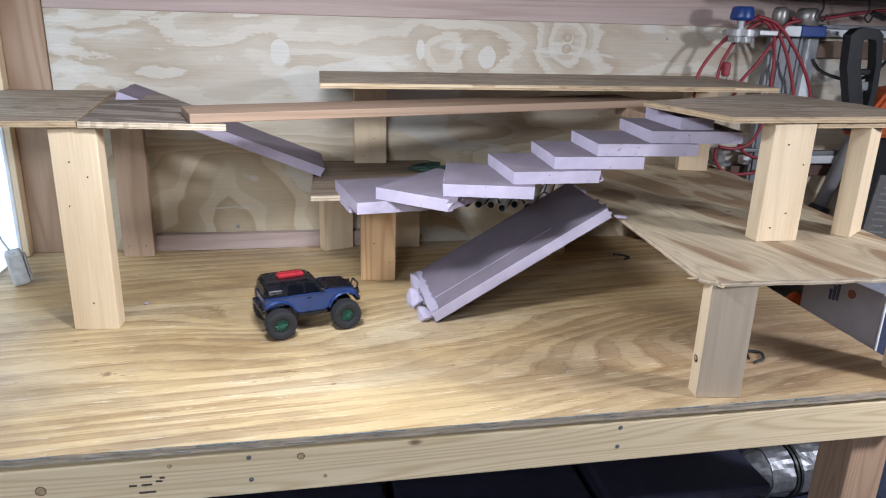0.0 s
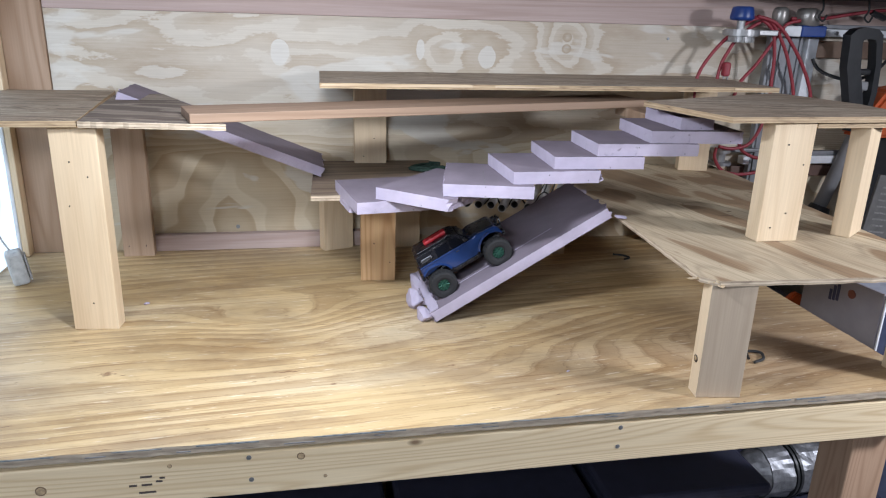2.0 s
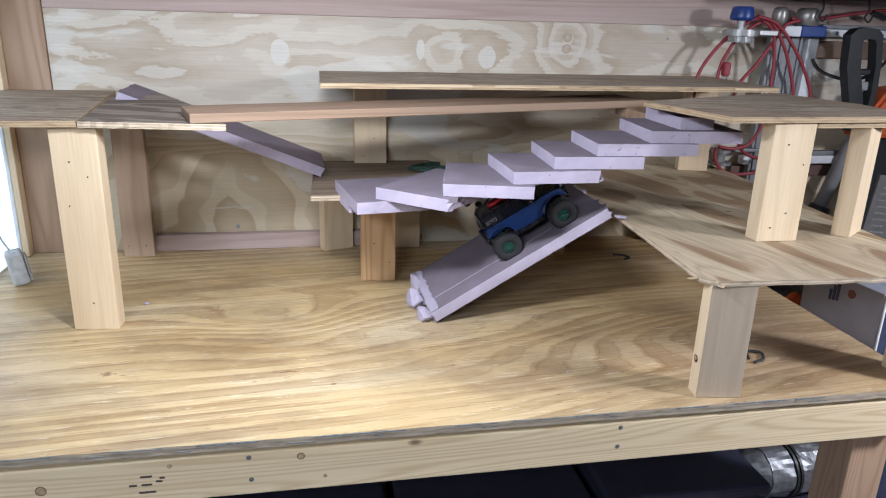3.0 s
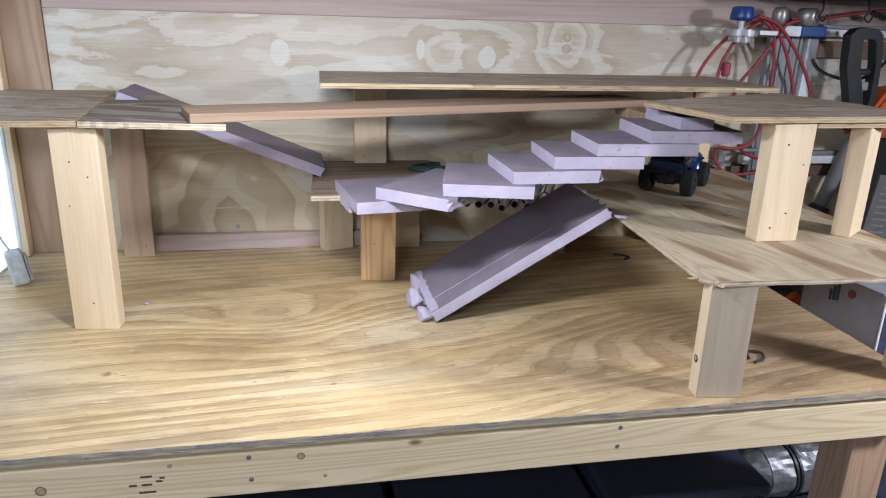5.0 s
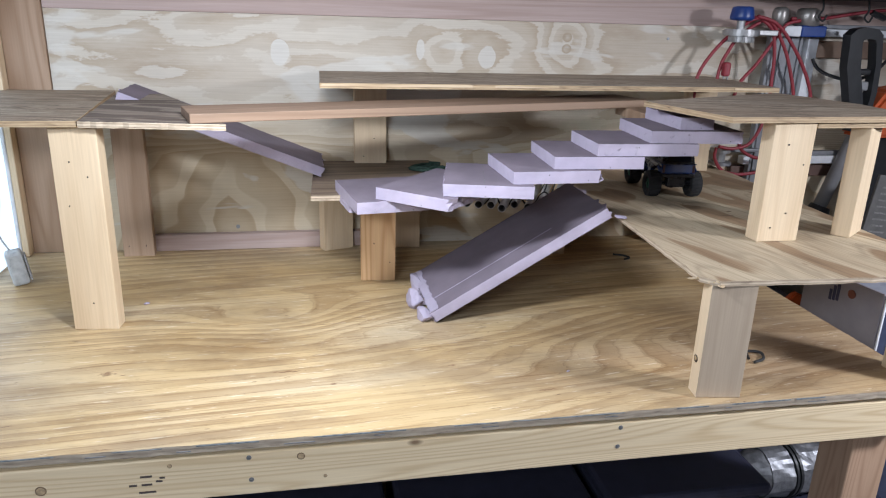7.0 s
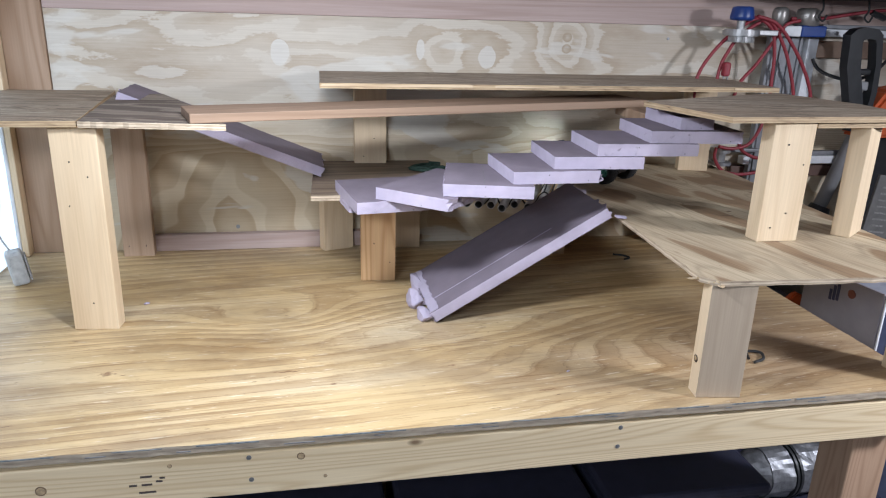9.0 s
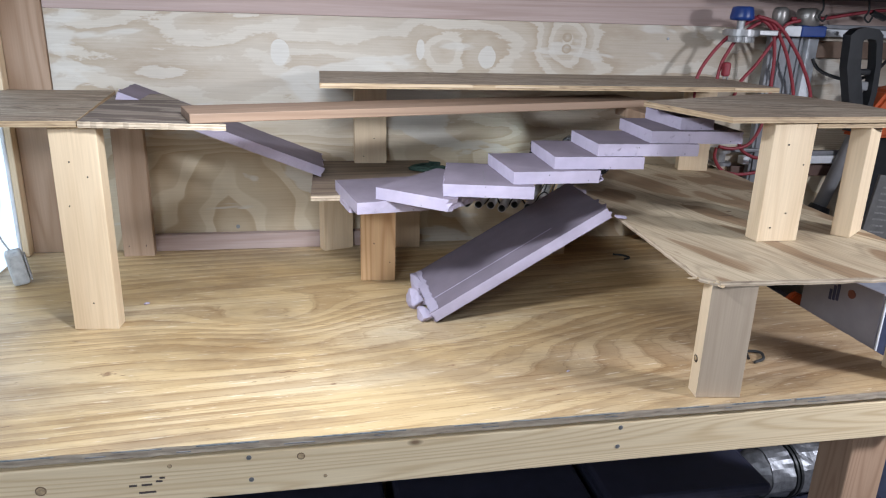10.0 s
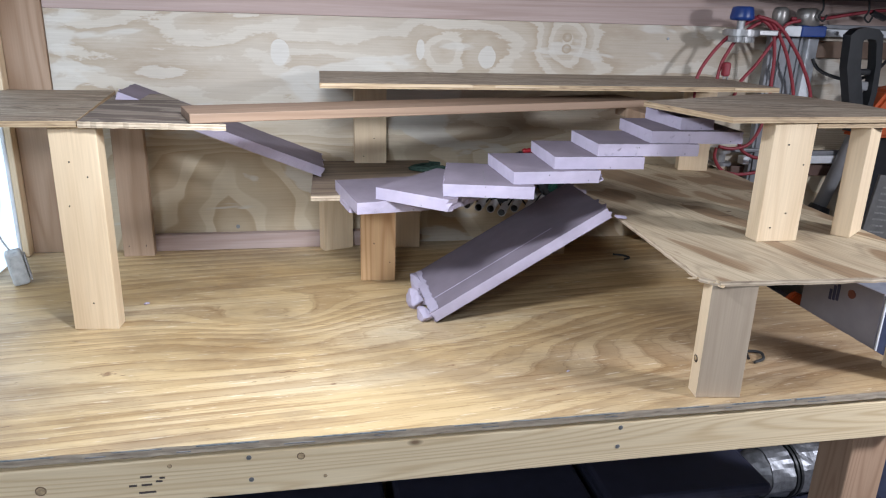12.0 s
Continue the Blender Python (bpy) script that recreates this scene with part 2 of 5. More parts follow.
    # grey handling dirt
    dirt = noise_node(nodes, links, mapped(nodes, links, (3.0, 5.0, 1.0), (0, 0, 20), offset=(2, 6, 0)), 1.0, 5.0, 0.62).outputs[0]
    dr = ramp_node(nodes, [(0.44, (1.02, 1.02, 1.02)), (0.62, (0.68, 0.68, 0.73))])
    links.new(dirt, dr.inputs[0])
    col = mix(nodes, links, 0.8, col, dr.outputs[0], "MULTIPLY")
    # short dark cracks and chips of the face veneer
    for sx, sy, lo, hi, off in ((26.0, 150.0, 0.705, 0.735, (0, 0, 0)), (60.0, 120.0, 0.735, 0.76, (4, 8, 0))):
        sp = ramp_node(nodes, [(lo, (0, 0, 0)), (hi, (1, 1, 1))])
        links.new(noise_node(nodes, links, mapped(nodes, links, (sx, sy, 1.0), (0, 0, -4), offset=off), 1.0, 2.0, 0.6).outputs[0], sp.inputs[0])
        col = mix(nodes, links, op("MULTIPLY", sp.outputs[0], 0.8), col, (0.13, 0.065, 0.03))
    # brown smudges and torn spots
    blot = noise_node(nodes, links, mapped(nodes, links, (95.0, 190.0, 1.0), (0, 0, -4)), 1.0, 3.0, 0.6).outputs[0]
    for cx, cy, wx, wy in ((-0.373, 0.264, 0.028, 0.0160), (-0.044, 0.229, 0.050, 0.0070), (-0.386, 0.367, 0.010, 0.0060), (0.042, 0.169, 0.012, 0.0080), (0.372, 0.315, 0.012, 0.0050), (0.275, 0.213, 0.016, 0.0060), (0.434, 0.094, 0.040, 0.0060)):
        spot = op("MULTIPLY", bell(cx, cy, wx, wy), blot)
        st = ramp_node(nodes, [(0.36, (0, 0, 0)), (0.48, (0.75, 0.75, 0.75))])
        links.new(spot, st.inputs[0])
        col = mix(nodes, links, st.outputs[0], col, (0.17, 0.075, 0.04))
    links.new(col, b.inputs["Base Color"])
    rr = op("MULTIPLY_ADD", fibre, 0.30)
    rr.node.inputs[2].default_value = 0.27
    links.new(rr, b.inputs["Roughness"])
    bump(nodes, links, b, op("ADD", op("ADD", fibre, pale_here), op("MULTIPLY", late, 0.6)), 0.3, 0.0008)
    return m


def wall_veneer(name):
    """Pale rotary-cut pine: cream and tan bands with ragged edges that drift along the sheet, tall arches low down,
    a double knot with rings, and two oval repair plugs. Lies in x and z."""
    m, nodes, links, b = material(name, 0.55)
    tc, sep = nodes.new("ShaderNodeTexCoord"), nodes.new("ShaderNodeSeparateXYZ")
    links.new(tc.outputs["Object"], sep.inputs[0])
    x, z = sep.outputs[0], sep.outputs[2]

    def op(kind, a, c=0.0, clamp=False):
        return maths(nodes, links, kind, a, c, clamp)

    def span(cx, cz, wx, wz):
        dx, dz = op("DIVIDE", op("SUBTRACT", x, cx), wx), op("DIVIDE", op("SUBTRACT", z, cz), wz)
        return op("ADD", op("MULTIPLY", dx, dx), op("MULTIPLY", dz, dz))

    def bell(cx, cz, wx, wz):
        return op("POWER", 2.718, op("MULTIPLY", span(cx, cz, wx, wz), -1.0))

    def grain(scale, detail, rough, distort=0.0, offset=(0, 0, 0), turn=(0, 0, 0)):
        return noise_node(nodes, links, mapped(nodes, links, scale, turn, offset=offset), 1.0, detail, rough, distort).outputs[0]

    ragged = grain((11.0, 1.0, 34.0), 5.0, 0.68)
    flow = grain((1.5, 1.0, 4.6), 2.0, 0.5, 0.25, (3.1, 0, 0.7), (0, 7, 0))
    field = op("ADD", op("MULTIPLY", z, 7.0), op("MULTIPLY", flow, 7.5))
    field = op("ADD", field, op("MULTIPLY", x, 0.9))
    field = op("ADD", field, op("MULTIPLY", ragged, 0.9))
    # low down the figure stands upright and leans out to both sides
    lean = op("ABSOLUTE", op("SUBTRACT", x, -0.21))
    upright = op("ADD", op("MULTIPLY", lean, 8.0), op("MULTIPLY", z, 4.0))
    upright = op("ADD", upright, op("MULTIPLY", grain((4.0, 1.0, 4.0), 2.0, 0.5, 0.3, (2, 0, 4)), 2.6))
    foot = ramp_node(nodes, [(0.27, (1, 1, 1)), (0.33, (0, 0, 0))])
    links.new(z, foot.inputs[0])
    field = op("ADD", op("MULTIPLY", upright, foot.outputs[0]), op("MULTIPLY", field, op("SUBTRACT", 1.0, foot.outputs[0])))
    field = op("ADD", field, op("MULTIPLY", bell(0.757, 0.590, 0.075, 0.075), 2.6))
    field = op("ADD", field, op("MULTIPLY", bell(0.40, 0.55, 0.06, 0.05), 1.2))
    saw = op("FRACT", field)
    band = ramp_node(nodes, [(0.0, (0.05, 0.05, 0.05)), (0.30, (0.0, 0.0, 0.0)), (0.36, (0.50, 0.50, 0.50)), (0.60, (0.62, 0.62, 0.62)), (0.86, (1, 1, 1)), (0.92, (0.95, 0.95, 0.95)), (0.97, (0.05, 0.05, 0.05))])
    links.new(saw, band.inputs[0])
    tone = grain((1.1, 1.0, 2.6), 3.0, 0.55, 0.3, (7.7, 0, 2.1))
    tn = ramp_node(nodes, [(0.34, (0.55, 0.55, 0.55)), (0.58, (1, 1, 1))])
    links.new(tone, tn.inputs[0])
    late = op("MULTIPLY", band.outputs[0], tn.outputs[0])
    col = mix(nodes, links, late, (0.59, 0.545, 0.46), (0.425, 0.345, 0.25))
    # warmer wood low down; haze put into the colour leaves the upper half greyer
    low = ramp_node(nodes, [(0.26, (1.05, 0.99, 0.86)), (0.46, (1, 1, 1))])
    links.new(z, low.inputs[0])
    col = mix(nodes, links, 1.0, col, low.outputs[0], "MULTIPLY")
    # islands of pale sapwood
    isle = ramp_node(nodes, [(0.575, (0, 0, 0)), (0.60, (1, 1, 1))])
    links.new(grain((2.3, 1.0, 6.5), 4.0, 0.55, 0.5, (3, 0, 5)), isle.inputs[0])
    col = mix(nodes, links, op("MULTIPLY", isle.outputs[0], 0.75), col, (0.62, 0.60, 0.54))
    # the double knot: a tan core in a cream ring
    for cz, r in ((0.602, 0.85), (0.570, 0.85)):
        ring = ramp_node(nodes, [(0.30, (0.40, 0.40, 0.40)), (0.60, (1, 1, 1)), (0.74, (0, 0, 0))])
        links.new(op("SQRT", span(0.757, cz, 0.025 * r, 0.023 * r)), ring.inputs[0])
        ring.color_ramp.elements[0].position = 0.30 if cz < 0.6 else 0.0
        col = mix(nodes, links, ring.outputs[0], col, (0.40, 0.325, 0.235))
    # oval plugs of white wood
    for cx, cz, wx, wz in ((-0.054, 0.545, 0.026, 0.036), (0.522, 0.542, 0.026, 0.034), (0.33, 0.560, 0.012, 0.028)):
        plug = ramp_node(nodes, [(0.86, (1, 1, 1)), (0.95, (0, 0, 0))])
        links.new(op("ADD", span(cx, cz, wx, wz), op("MULTIPLY", op("SUBTRACT", ragged, 0.5), 1.2)), plug.inputs[0])
        col = mix(nodes, links, op("MULTIPLY", plug.outputs[0], 0.85), col, (0.64, 0.625, 0.57))
    fibre = grain((6.0, 1.0, 260.0), 3.0, 0.6)
    fr = ramp_node(nodes, [(0.30, (0.86, 0.83, 0.80)), (0.62, (1.03, 1.02, 1.02))])
    links.new(fibre, fr.inputs[0])
    col = mix(nodes, links, 0.6, col, fr.outputs[0], "MULTIPLY")
    cloud = grain((3.0, 1.0, 4.0), 5.0, 0.6, 0.0, (1, 0, 9))
    cr = ramp_node(nodes, [(0.30, (0.86, 0.84, 0.83)), (0.65, (1.03, 1.03, 1.03))])
    links.new(cloud, cr.inputs[0])
    col = mix(nodes, links, 0.8, col, cr.outputs[0], "MULTIPLY")
    links.new(col, b.inputs["Base Color"])
    bump(nodes, links, b, op("ADD", fibre, op("MULTIPLY", late, 0.5)), 0.15, 0.0006)
    return m


BENCH = bench_top("bench_plywood")
WALLPLY = wall_veneer("wall_plywood")
SHEET = plywood("platform_plywood", (0.56, 0.48, 0.345), (0.33, 0.235, 0.145), (1.5, 5.5, 5.0), 3.4, 1.0, 0.6, (0, 0, 75), vary=True, sharp=True, streak=0.45, lines=0.3)
GREYPLY = plywood("weathered_plywood", (0.47, 0.415, 0.33), (0.20, 0.16, 0.12), (1.3, 17.0, 5.0), 12.0, 0.6, 0.7, (0, 0, 8), vary=True, knots=False, streak=1.0, lines=0.7, fibres=1.0)
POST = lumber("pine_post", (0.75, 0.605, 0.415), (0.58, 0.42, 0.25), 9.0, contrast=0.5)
# darker copy of the pine; shade on the deck post painted in
POSTSHADE = lumber("shaded_pine", (0.48, 0.395, 0.30), (0.38, 0.30, 0.215), 13.0, contrast=0.5)
APRON = lumber("pine_apron", (0.82, 0.68, 0.455), (0.62, 0.46, 0.26), 60.0, "X")
STUD = lumber("stud_wood", (0.42, 0.295, 0.205), (0.30, 0.19, 0.115), 14.0, "Z", 0.7)
RAILWOOD = lumber("rail_wood", (0.46, 0.36, 0.33), (0.36, 0.26, 0.225), 14.0, "X", 0.7, False)
PLANKWOOD = lumber("plank_wood", (0.29, 0.195, 0.13), (0.20, 0.125, 0.08), 30.0, "X", 0.6, False)
LEGWOOD = lumber("leg_wood", (0.46, 0.31, 0.21), (0.34, 0.205, 0.13), 22.0)
EDGE = veneer_edge("plywood_edge", (1, 1, 1), 330.0, (0.50, 0.385, 0.245), (0.37, 0.265, 0.16))
EDGEBENCH = veneer_edge("bench_edge", (1, 1, 1), 190.0, (0.44, 0.38, 0.30), (0.33, 0.28, 0.22))
EDGEGREY = veneer_edge("plywood_edge_weathered", (1, 1, 1), 300.0, (0.62, 0.53, 0.40), (0.42, 0.335, 0.245))
# tops get less light than the rims; that shade is put into the skin colour
FOAM = foam("foam_skin_shaded", (0.195, 0.162, 0.194), 0.10)
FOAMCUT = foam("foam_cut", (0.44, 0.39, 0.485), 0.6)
# pitted rims, lightened a little to offset the upper deck's shadow
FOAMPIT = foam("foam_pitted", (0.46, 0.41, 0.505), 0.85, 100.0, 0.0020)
STAINED = plywood("stained_plywood", (0.31, 0.275, 0.235), (0.15, 0.125, 0.105), (2.5, 9.0, 5.0), 5.0, 1.0, 0.7, (0, 0, 10), knots=False, streak=0.9, sharp=True)
# painted shade for pipe bores, also for edge splits, pin holes and the scored groove
RECESS = plain("recess_shade", (0.20, 0.20, 0.20), 0.8, 0, 0.4, 90)
RAWWOOD = lumber("raw_splinter", (0.62, 0.50, 0.34), (0.42, 0.29, 0.16), 30.0, "X", 0.8, False)
PVC = plain("pvc", (0.58, 0.57, 0.56), 0.45, 0, 0.2)
DARK = plain("dark_inside", (0.02, 0.02, 0.022), 0.7)
CORD = plain("green_cord", (0.030, 0.065, 0.048), 0.8, 0, 0.6, 300)
WIRE = plain("dark_cord", (0.02, 0.02, 0.02), 0.7)
SCREW = plain("screw_metal", (0.24, 0.25, 0.26), 0.55, 0.35)
WHITE = plain("white_paint", (0.78, 0.80, 0.82), 0.5, 0, 0.1)


# ---- building helpers ----
def part(name, bm, mat, parent=None, label="", smooth=False):
    """Links a bmesh as one mesh object under its thing or part."""
    me = bpy.data.meshes.new(name)
    bmesh.ops.recalc_face_normals(bm, faces=bm.faces)
    bm.to_mesh(me)
    bm.free()
    for mt in (mat if isinstance(mat, (list, tuple)) else [mat]):
        me.materials.append(mt)
    if smooth:
        for p in me.polygons:
            p.use_smooth = True
    ob = new(name, me)
    if parent is not None:
        ob.parent = parent
    if label:
        tagged(ob, label)
    return ob


def empty(name, m, label, category, group="", kind=""):
    ob = new(name)
    ob.empty_display_size = 0.02
    ob.matrix_world = m
    return tagged(ob, label, category, group, kind)


def block(sx, sy, sz, bevel=0.0015, at=(0, 0, 0), bm=None, segments=2, turn=None):
    """A bevelled box with its centre at the place given."""
    bm = bm or bmesh.new()
    m = Matrix.Translation(at) @ (turn or Matrix()) @ Matrix.Diagonal((sx, sy, sz, 1))
    got = bmesh.ops.create_cube(bm, size=1.0, matrix=m)["verts"]
    if bevel > 0:
        edges = {e for v in got for e in v.link_edges}
        bmesh.ops.bevel(bm, geom=list(edges), offset=bevel, segments=segments, affect="EDGES", profile=0.5)
    return bm


def sheet(points, z0, z1, rough=0.0, seed=1, step=0.03):
    """A flat panel from its corners, with worn, slightly ragged edges. Slot 0: faces, slot 1: cut edges."""
    rng = random.Random(seed)
    outline = []
    for i, a in enumerate(points):
        b = points[(i + 1) % len(points)]
        length = math.hypot(b[0] - a[0], b[1] - a[1])
        n = max(1, int(length / step)) if rough else 1
        for k in range(n):
            f = k / n
            j = 0 if k == 0 else rng.uniform(-rough, rough)
            nx, ny = -(b[1] - a[1]) / length, (b[0] - a[0]) / length
            outline.append((a[0] + (b[0] - a[0]) * f + nx * j, a[1] + (b[1] - a[1]) * f + ny * j))
    bm = bmesh.new()
    low = [bm.verts.new((x, y, z0)) for x, y in outline]
    top = [bm.verts.new((x, y, z1)) for x, y in outline]
    bm.faces.new(low[::-1])
    bm.faces.new(top)
    for i in range(len(outline)):
        j = (i + 1) % len(outline)
        f = bm.faces.new((low[i], low[j], top[j], top[i]))
        f.material_index = 1
    return bm


def cylinder(r, length, at=(0, 0, 0), axis="Z", n=24, bm=None, r2=None, bevel=0.0):
    bm = bm or bmesh.new()
    turn = {"Z": Matrix(), "Y": pose(0, 0, 0, 90), "X": pose(0, 0, 0, 0, 90)}[axis]
    got = bmesh.ops.create_cone(bm, cap_ends=True, segments=n, radius1=r, radius2=r if r2 is None else r2, depth=length, matrix=Matrix.Translation(at) @ turn)["verts"]
    if bevel:
        es = {e for v in got for e in v.link_edges if len(e.link_faces) == 2 and any(len(f.verts) > 4 for f in e.link_faces)}
        bmesh.ops.bevel(bm, geom=list(es), offset=bevel, segments=2, affect="EDGES")
    return bm


def lathe(outline, at=(0, 0, 0), n=28):
    """A body turned about the z axis from its outline of radius and height."""
    bm = bmesh.new()
    rings = [[bm.verts.new((at[0] + r * math.cos(6.2832 * q / n), at[1] + r * math.sin(6.2832 * q / n), at[2] + z)) for q in range(n)] for r, z in outline]
    for a, b in zip(rings, rings[1:]):
        for q in range(n):
            bm.faces.new((a[q], a[(q + 1) % n], b[(q + 1) % n], b[q]))
    bm.faces.new(rings[0][::-1])
    bm.faces.new(rings[-1])
    return bm


def tube(points, r, n=10, bm=None, closed=False):
    """A round cord along a smooth line through the points."""
    bm = bm or bmesh.new()
    pts = [Vector(p) for p in points]
    line = []
    m = len(pts)
    for i in range(m - (0 if closed else 1)):
        p0, p1 = pts[(i - 1) % m] if closed or i else pts[0], pts[i]
        p2, p3 = pts[(i + 1) % m], pts[(i + 2) % m] if closed or i + 2 < m else pts[-1]
        for k in range(8):
            t = k / 8
            line.append(0.5 * (2 * p1 + (p2 - p0) * t + (2 * p0 - 5 * p1 + 4 * p2 - p3) * t * t + (3 * p1 - p0 - 3 * p2 + p3) * t ** 3))
    if not closed:
        line.append(pts[-1])
    rings = []
    up = Vector((0, 0, 1))
    for i, p in enumerate(line):
        a = line[(i - 1) % len(line)] if closed else line[max(0, i - 1)]
        b = line[(i + 1) % len(line)] if closed else line[min(len(line) - 1, i + 1)]
        d = (b - a).normalized() if (b - a).length > 1e-9 else Vector((1, 0, 0))
        side = d.cross(up)
        side = side.normalized() if side.length > 1e-4 else Vector((1, 0, 0))
        nrm = side.cross(d)
        up = nrm
        rings.append([bm.verts.new(p + r * (math.cos(6.2832 * k / n) * side + math.sin(6.2832 * k / n) * nrm)) for k in range(n)])
    for i in range(len(rings) - (0 if closed else 1)):
        a, b = rings[i], rings[(i + 1) % len(rings)]
        for k in range(n):
            bm.faces.new((a[k], a[(k + 1) % n], b[(k + 1) % n], b[k]))
    if not closed:
        bm.faces.new(rings[0][::-1])
        bm.faces.new(rings[-1])
    return bm


def foam_slab(length, width, thick, seed, torn=(0.0, 0.0, 0.0, 0.0), cell=0.012):
    """A rigid foam board lying in x, y with its top at z = thick: smooth skins, cut or torn rims
    (torn: how far the +x, -x, +y, -y rims crumble). Slot 0: skin, slot 1: cut foam."""
    rng = random.Random(seed)
    nx, ny, nz = max(2, int(length / cell)), max(2, int(width / cell)), 3
    bm = bmesh.new()
    grid = {}

    def vert(i, j, k):
        key = (i, j, k)
        if key not in grid:
            x, y, z = length * i / nx, width * j / ny, thick * k / nz
            rx, lx, ry, ly = torn
            p = Vector((x * 31 + seed * 7, y * 31, z * 60))
            n = noise.noise(p * 1.7) + 0.5 * noise.noise(p * 4)
            if i == nx:
                x -= rx * (0.5 + n)
            if i == 0:
                x += lx * (0.5 + n)
            if j == ny:
                y -= ry * (0.5 + n)
            if j == 0:
                y += ly * (0.5 + n)
            rim = i in (0, nx) or j in (0, ny)
            if rim:
                x += 0.0003 * rng.uniform(-1, 1)
                y += 0.0003 * rng.uniform(-1, 1)
                if k in (0, nz):
                    z += (0.0005 if k == 0 else -0.0005) * rng.uniform(0, 1)
            grid[key] = bm.verts.new((x, y, z))
        return grid[key]

    def quad(a, b, c, d, slot):
        f = bm.faces.new((vert(*a), vert(*b), vert(*c), vert(*d)))
        f.material_index = slot

    for i in range(nx):
        for j in range(ny):
            quad((i, j, 0), (i, j + 1, 0), (i + 1, j + 1, 0), (i + 1, j, 0), 0)
            quad((i, j, nz), (i + 1, j, nz), (i + 1, j + 1, nz), (i, j + 1, nz), 0)
    for k in range(nz):
        for i in range(nx):
            quad((i, 0, k), (i + 1, 0, k), (i + 1, 0, k + 1), (i, 0, k + 1), 1)
            quad((i, ny, k), (i, ny, k + 1), (i + 1, ny, k + 1), (i + 1, ny, k), 1)
        for j in range(ny):
            quad((0, j, k), (0, j, k + 1), (0, j + 1, k + 1), (0, j + 1, k), 1)
            quad((nx, j, k), (nx, j + 1, k), (nx, j + 1, k + 1), (nx, j, k + 1), 1)
    return bm


# ---- the setting ----
def structure(name, bm, mat, label, category):
    return tagged(part(name, bm, mat), label, category, kind="structure")


structure("floor", block(7.0, 7.0, 0.1, 0, (0.6, -1.6, -0.95)), plain("concrete", (0.17, 0.165, 0.17), 0.8, 0, 0.4, 6), "grey concrete garage floor", "floor")
# unseen ceiling and walls enclose the room; pale mauve to bounce fill light
structure("ceiling", block(7.0, 7.0, 0.1, 0, (0.6, -1.6, 1.85)), plain("ceiling_bounce", (0.74, 0.70, 0.73), 0.8, 0, 0.1, 4), "unseen pale ceiling added to bounce light", "ceiling")
ROOM = plain("room_bounce", (0.60, 0.55, 0.59), 0.8, 0, 0.2, 3)
structure("wall_south", block(7.0, 0.1, 2.8, 0, (0.6, -5.1, 0.45)), ROOM, "unseen mauve grey wall added opposite the bench", "wall")
structure("wall_east", block(0.1, 7.0, 2.8, 0, (4.1, -1.6, 0.45)), ROOM, "unseen mauve grey end wall added to bounce light", "wall")
structure("wall_west", block(0.1, 7.0, 2.8, 0, (-2.9, -1.6, 0.45)), ROOM, "unseen mauve grey end wall added to bounce light", "wall")
structure("wall_north", block(7.0, 0.03, 2.8, 0, (0.6, 1.095, 0.45)), ROOM, "grey board behind the plywood panel", "wall")
structure("wall_panel", block(2.95, 0.018, 1.60, 0, (0.845, 1.029, -0.1575)), WALLPLY, "pale knotty plywood sheet lining the wall", "wall panel")
structure("wall_rail", block(2.95, 0.03, 0.20, 0.0015, (0.845, 1.0325, 0.743)), RAILWOOD, "reddish wooden rail along the top of the wall", "trim")
WALL_SCREW = plain("wall_screw_metal", (0.30, 0.31, 0.32), 0.5, 0.5)
for wx, wz, wr in ((-0.189, 0.061, 0.0055), (1.069, 0.605, 0.004)):
    tagged(part("wall_screw", cylinder(wr, 0.004, (wx, 1.0182, wz), "Y", 16, None, None, 0.0008), WALL_SCREW), "grey screw head in the plywood wall", "screw", "wall screws")
structure("wall_plate", block(0.62, 0.024, 0.046, 0.002, (-0.12, 1.006, 0.0235)), RAILWOOD, "reddish wooden strip along the foot of the wall", "trim")
structure("wall_stud", block(0.10, 0.036, 0.90, 0.0015, (-0.682, 1.031, 0.451)), STUD, "reddish brown upright wooden wall stud", "stud")
structure("end_wall", block(0.02, 0.60, 0.95, 0.001, (-0.775, 0.75, 0.47)), plain("end_board", (0.52, 0.46, 0.44), 0.7, 0, 0.15, 8), "pale board closing the end of the bench", "wall")

DAY = glow("daylight_backdrop", (0.66, 0.82, 1.0), 1.15)
FRAME = plain("window_paint", (0.75, 0.77, 0.80), 0.5, 0, 0.08)
window = tagged(new("window_1"), "overexposed frosted window at the end of the bench", "window", kind="structure")
part("pane", block(0.004, 0.50, 0.57, 0, (-0.760, 0.745, 0.292)), DAY, window)
part("window_frame", block(0.014, 0.024, 0.60, 0.003, (-0.756, 0.990, 0.300)), FRAME, window)
part("window_frame", block(0.014, 0.520, 0.020, 0.003, (-0.756, 0.740, 0.588)), FRAME, window)
structure("window_jamb", block(0.016, 0.040, 0.90, 0.002, (-0.741, 1.000, 0.451)), POST, "pale pine jamb beside the window", "trim")

# ---- the workbench ----
bench = empty("workbench", pose(0, 0, 0), "knotty plywood workbench with a pine front rail", "workbench")
part("tabletop", sheet([(-0.765, 0.0), (1.187, 0.0), (1.187, 1.016), (-0.765, 1.016)], -0.0145, 0.0, 0.0011, 4, 0.016), [BENCH, EDGEBENCH], bench, "knotty plywood top with a grimy front edge")
CHALK = plain("blue_chalk", (0.22, 0.25, 0.26), 0.8, 0, 0.6, 120)
rng = random.Random(12)
cx = -0.52
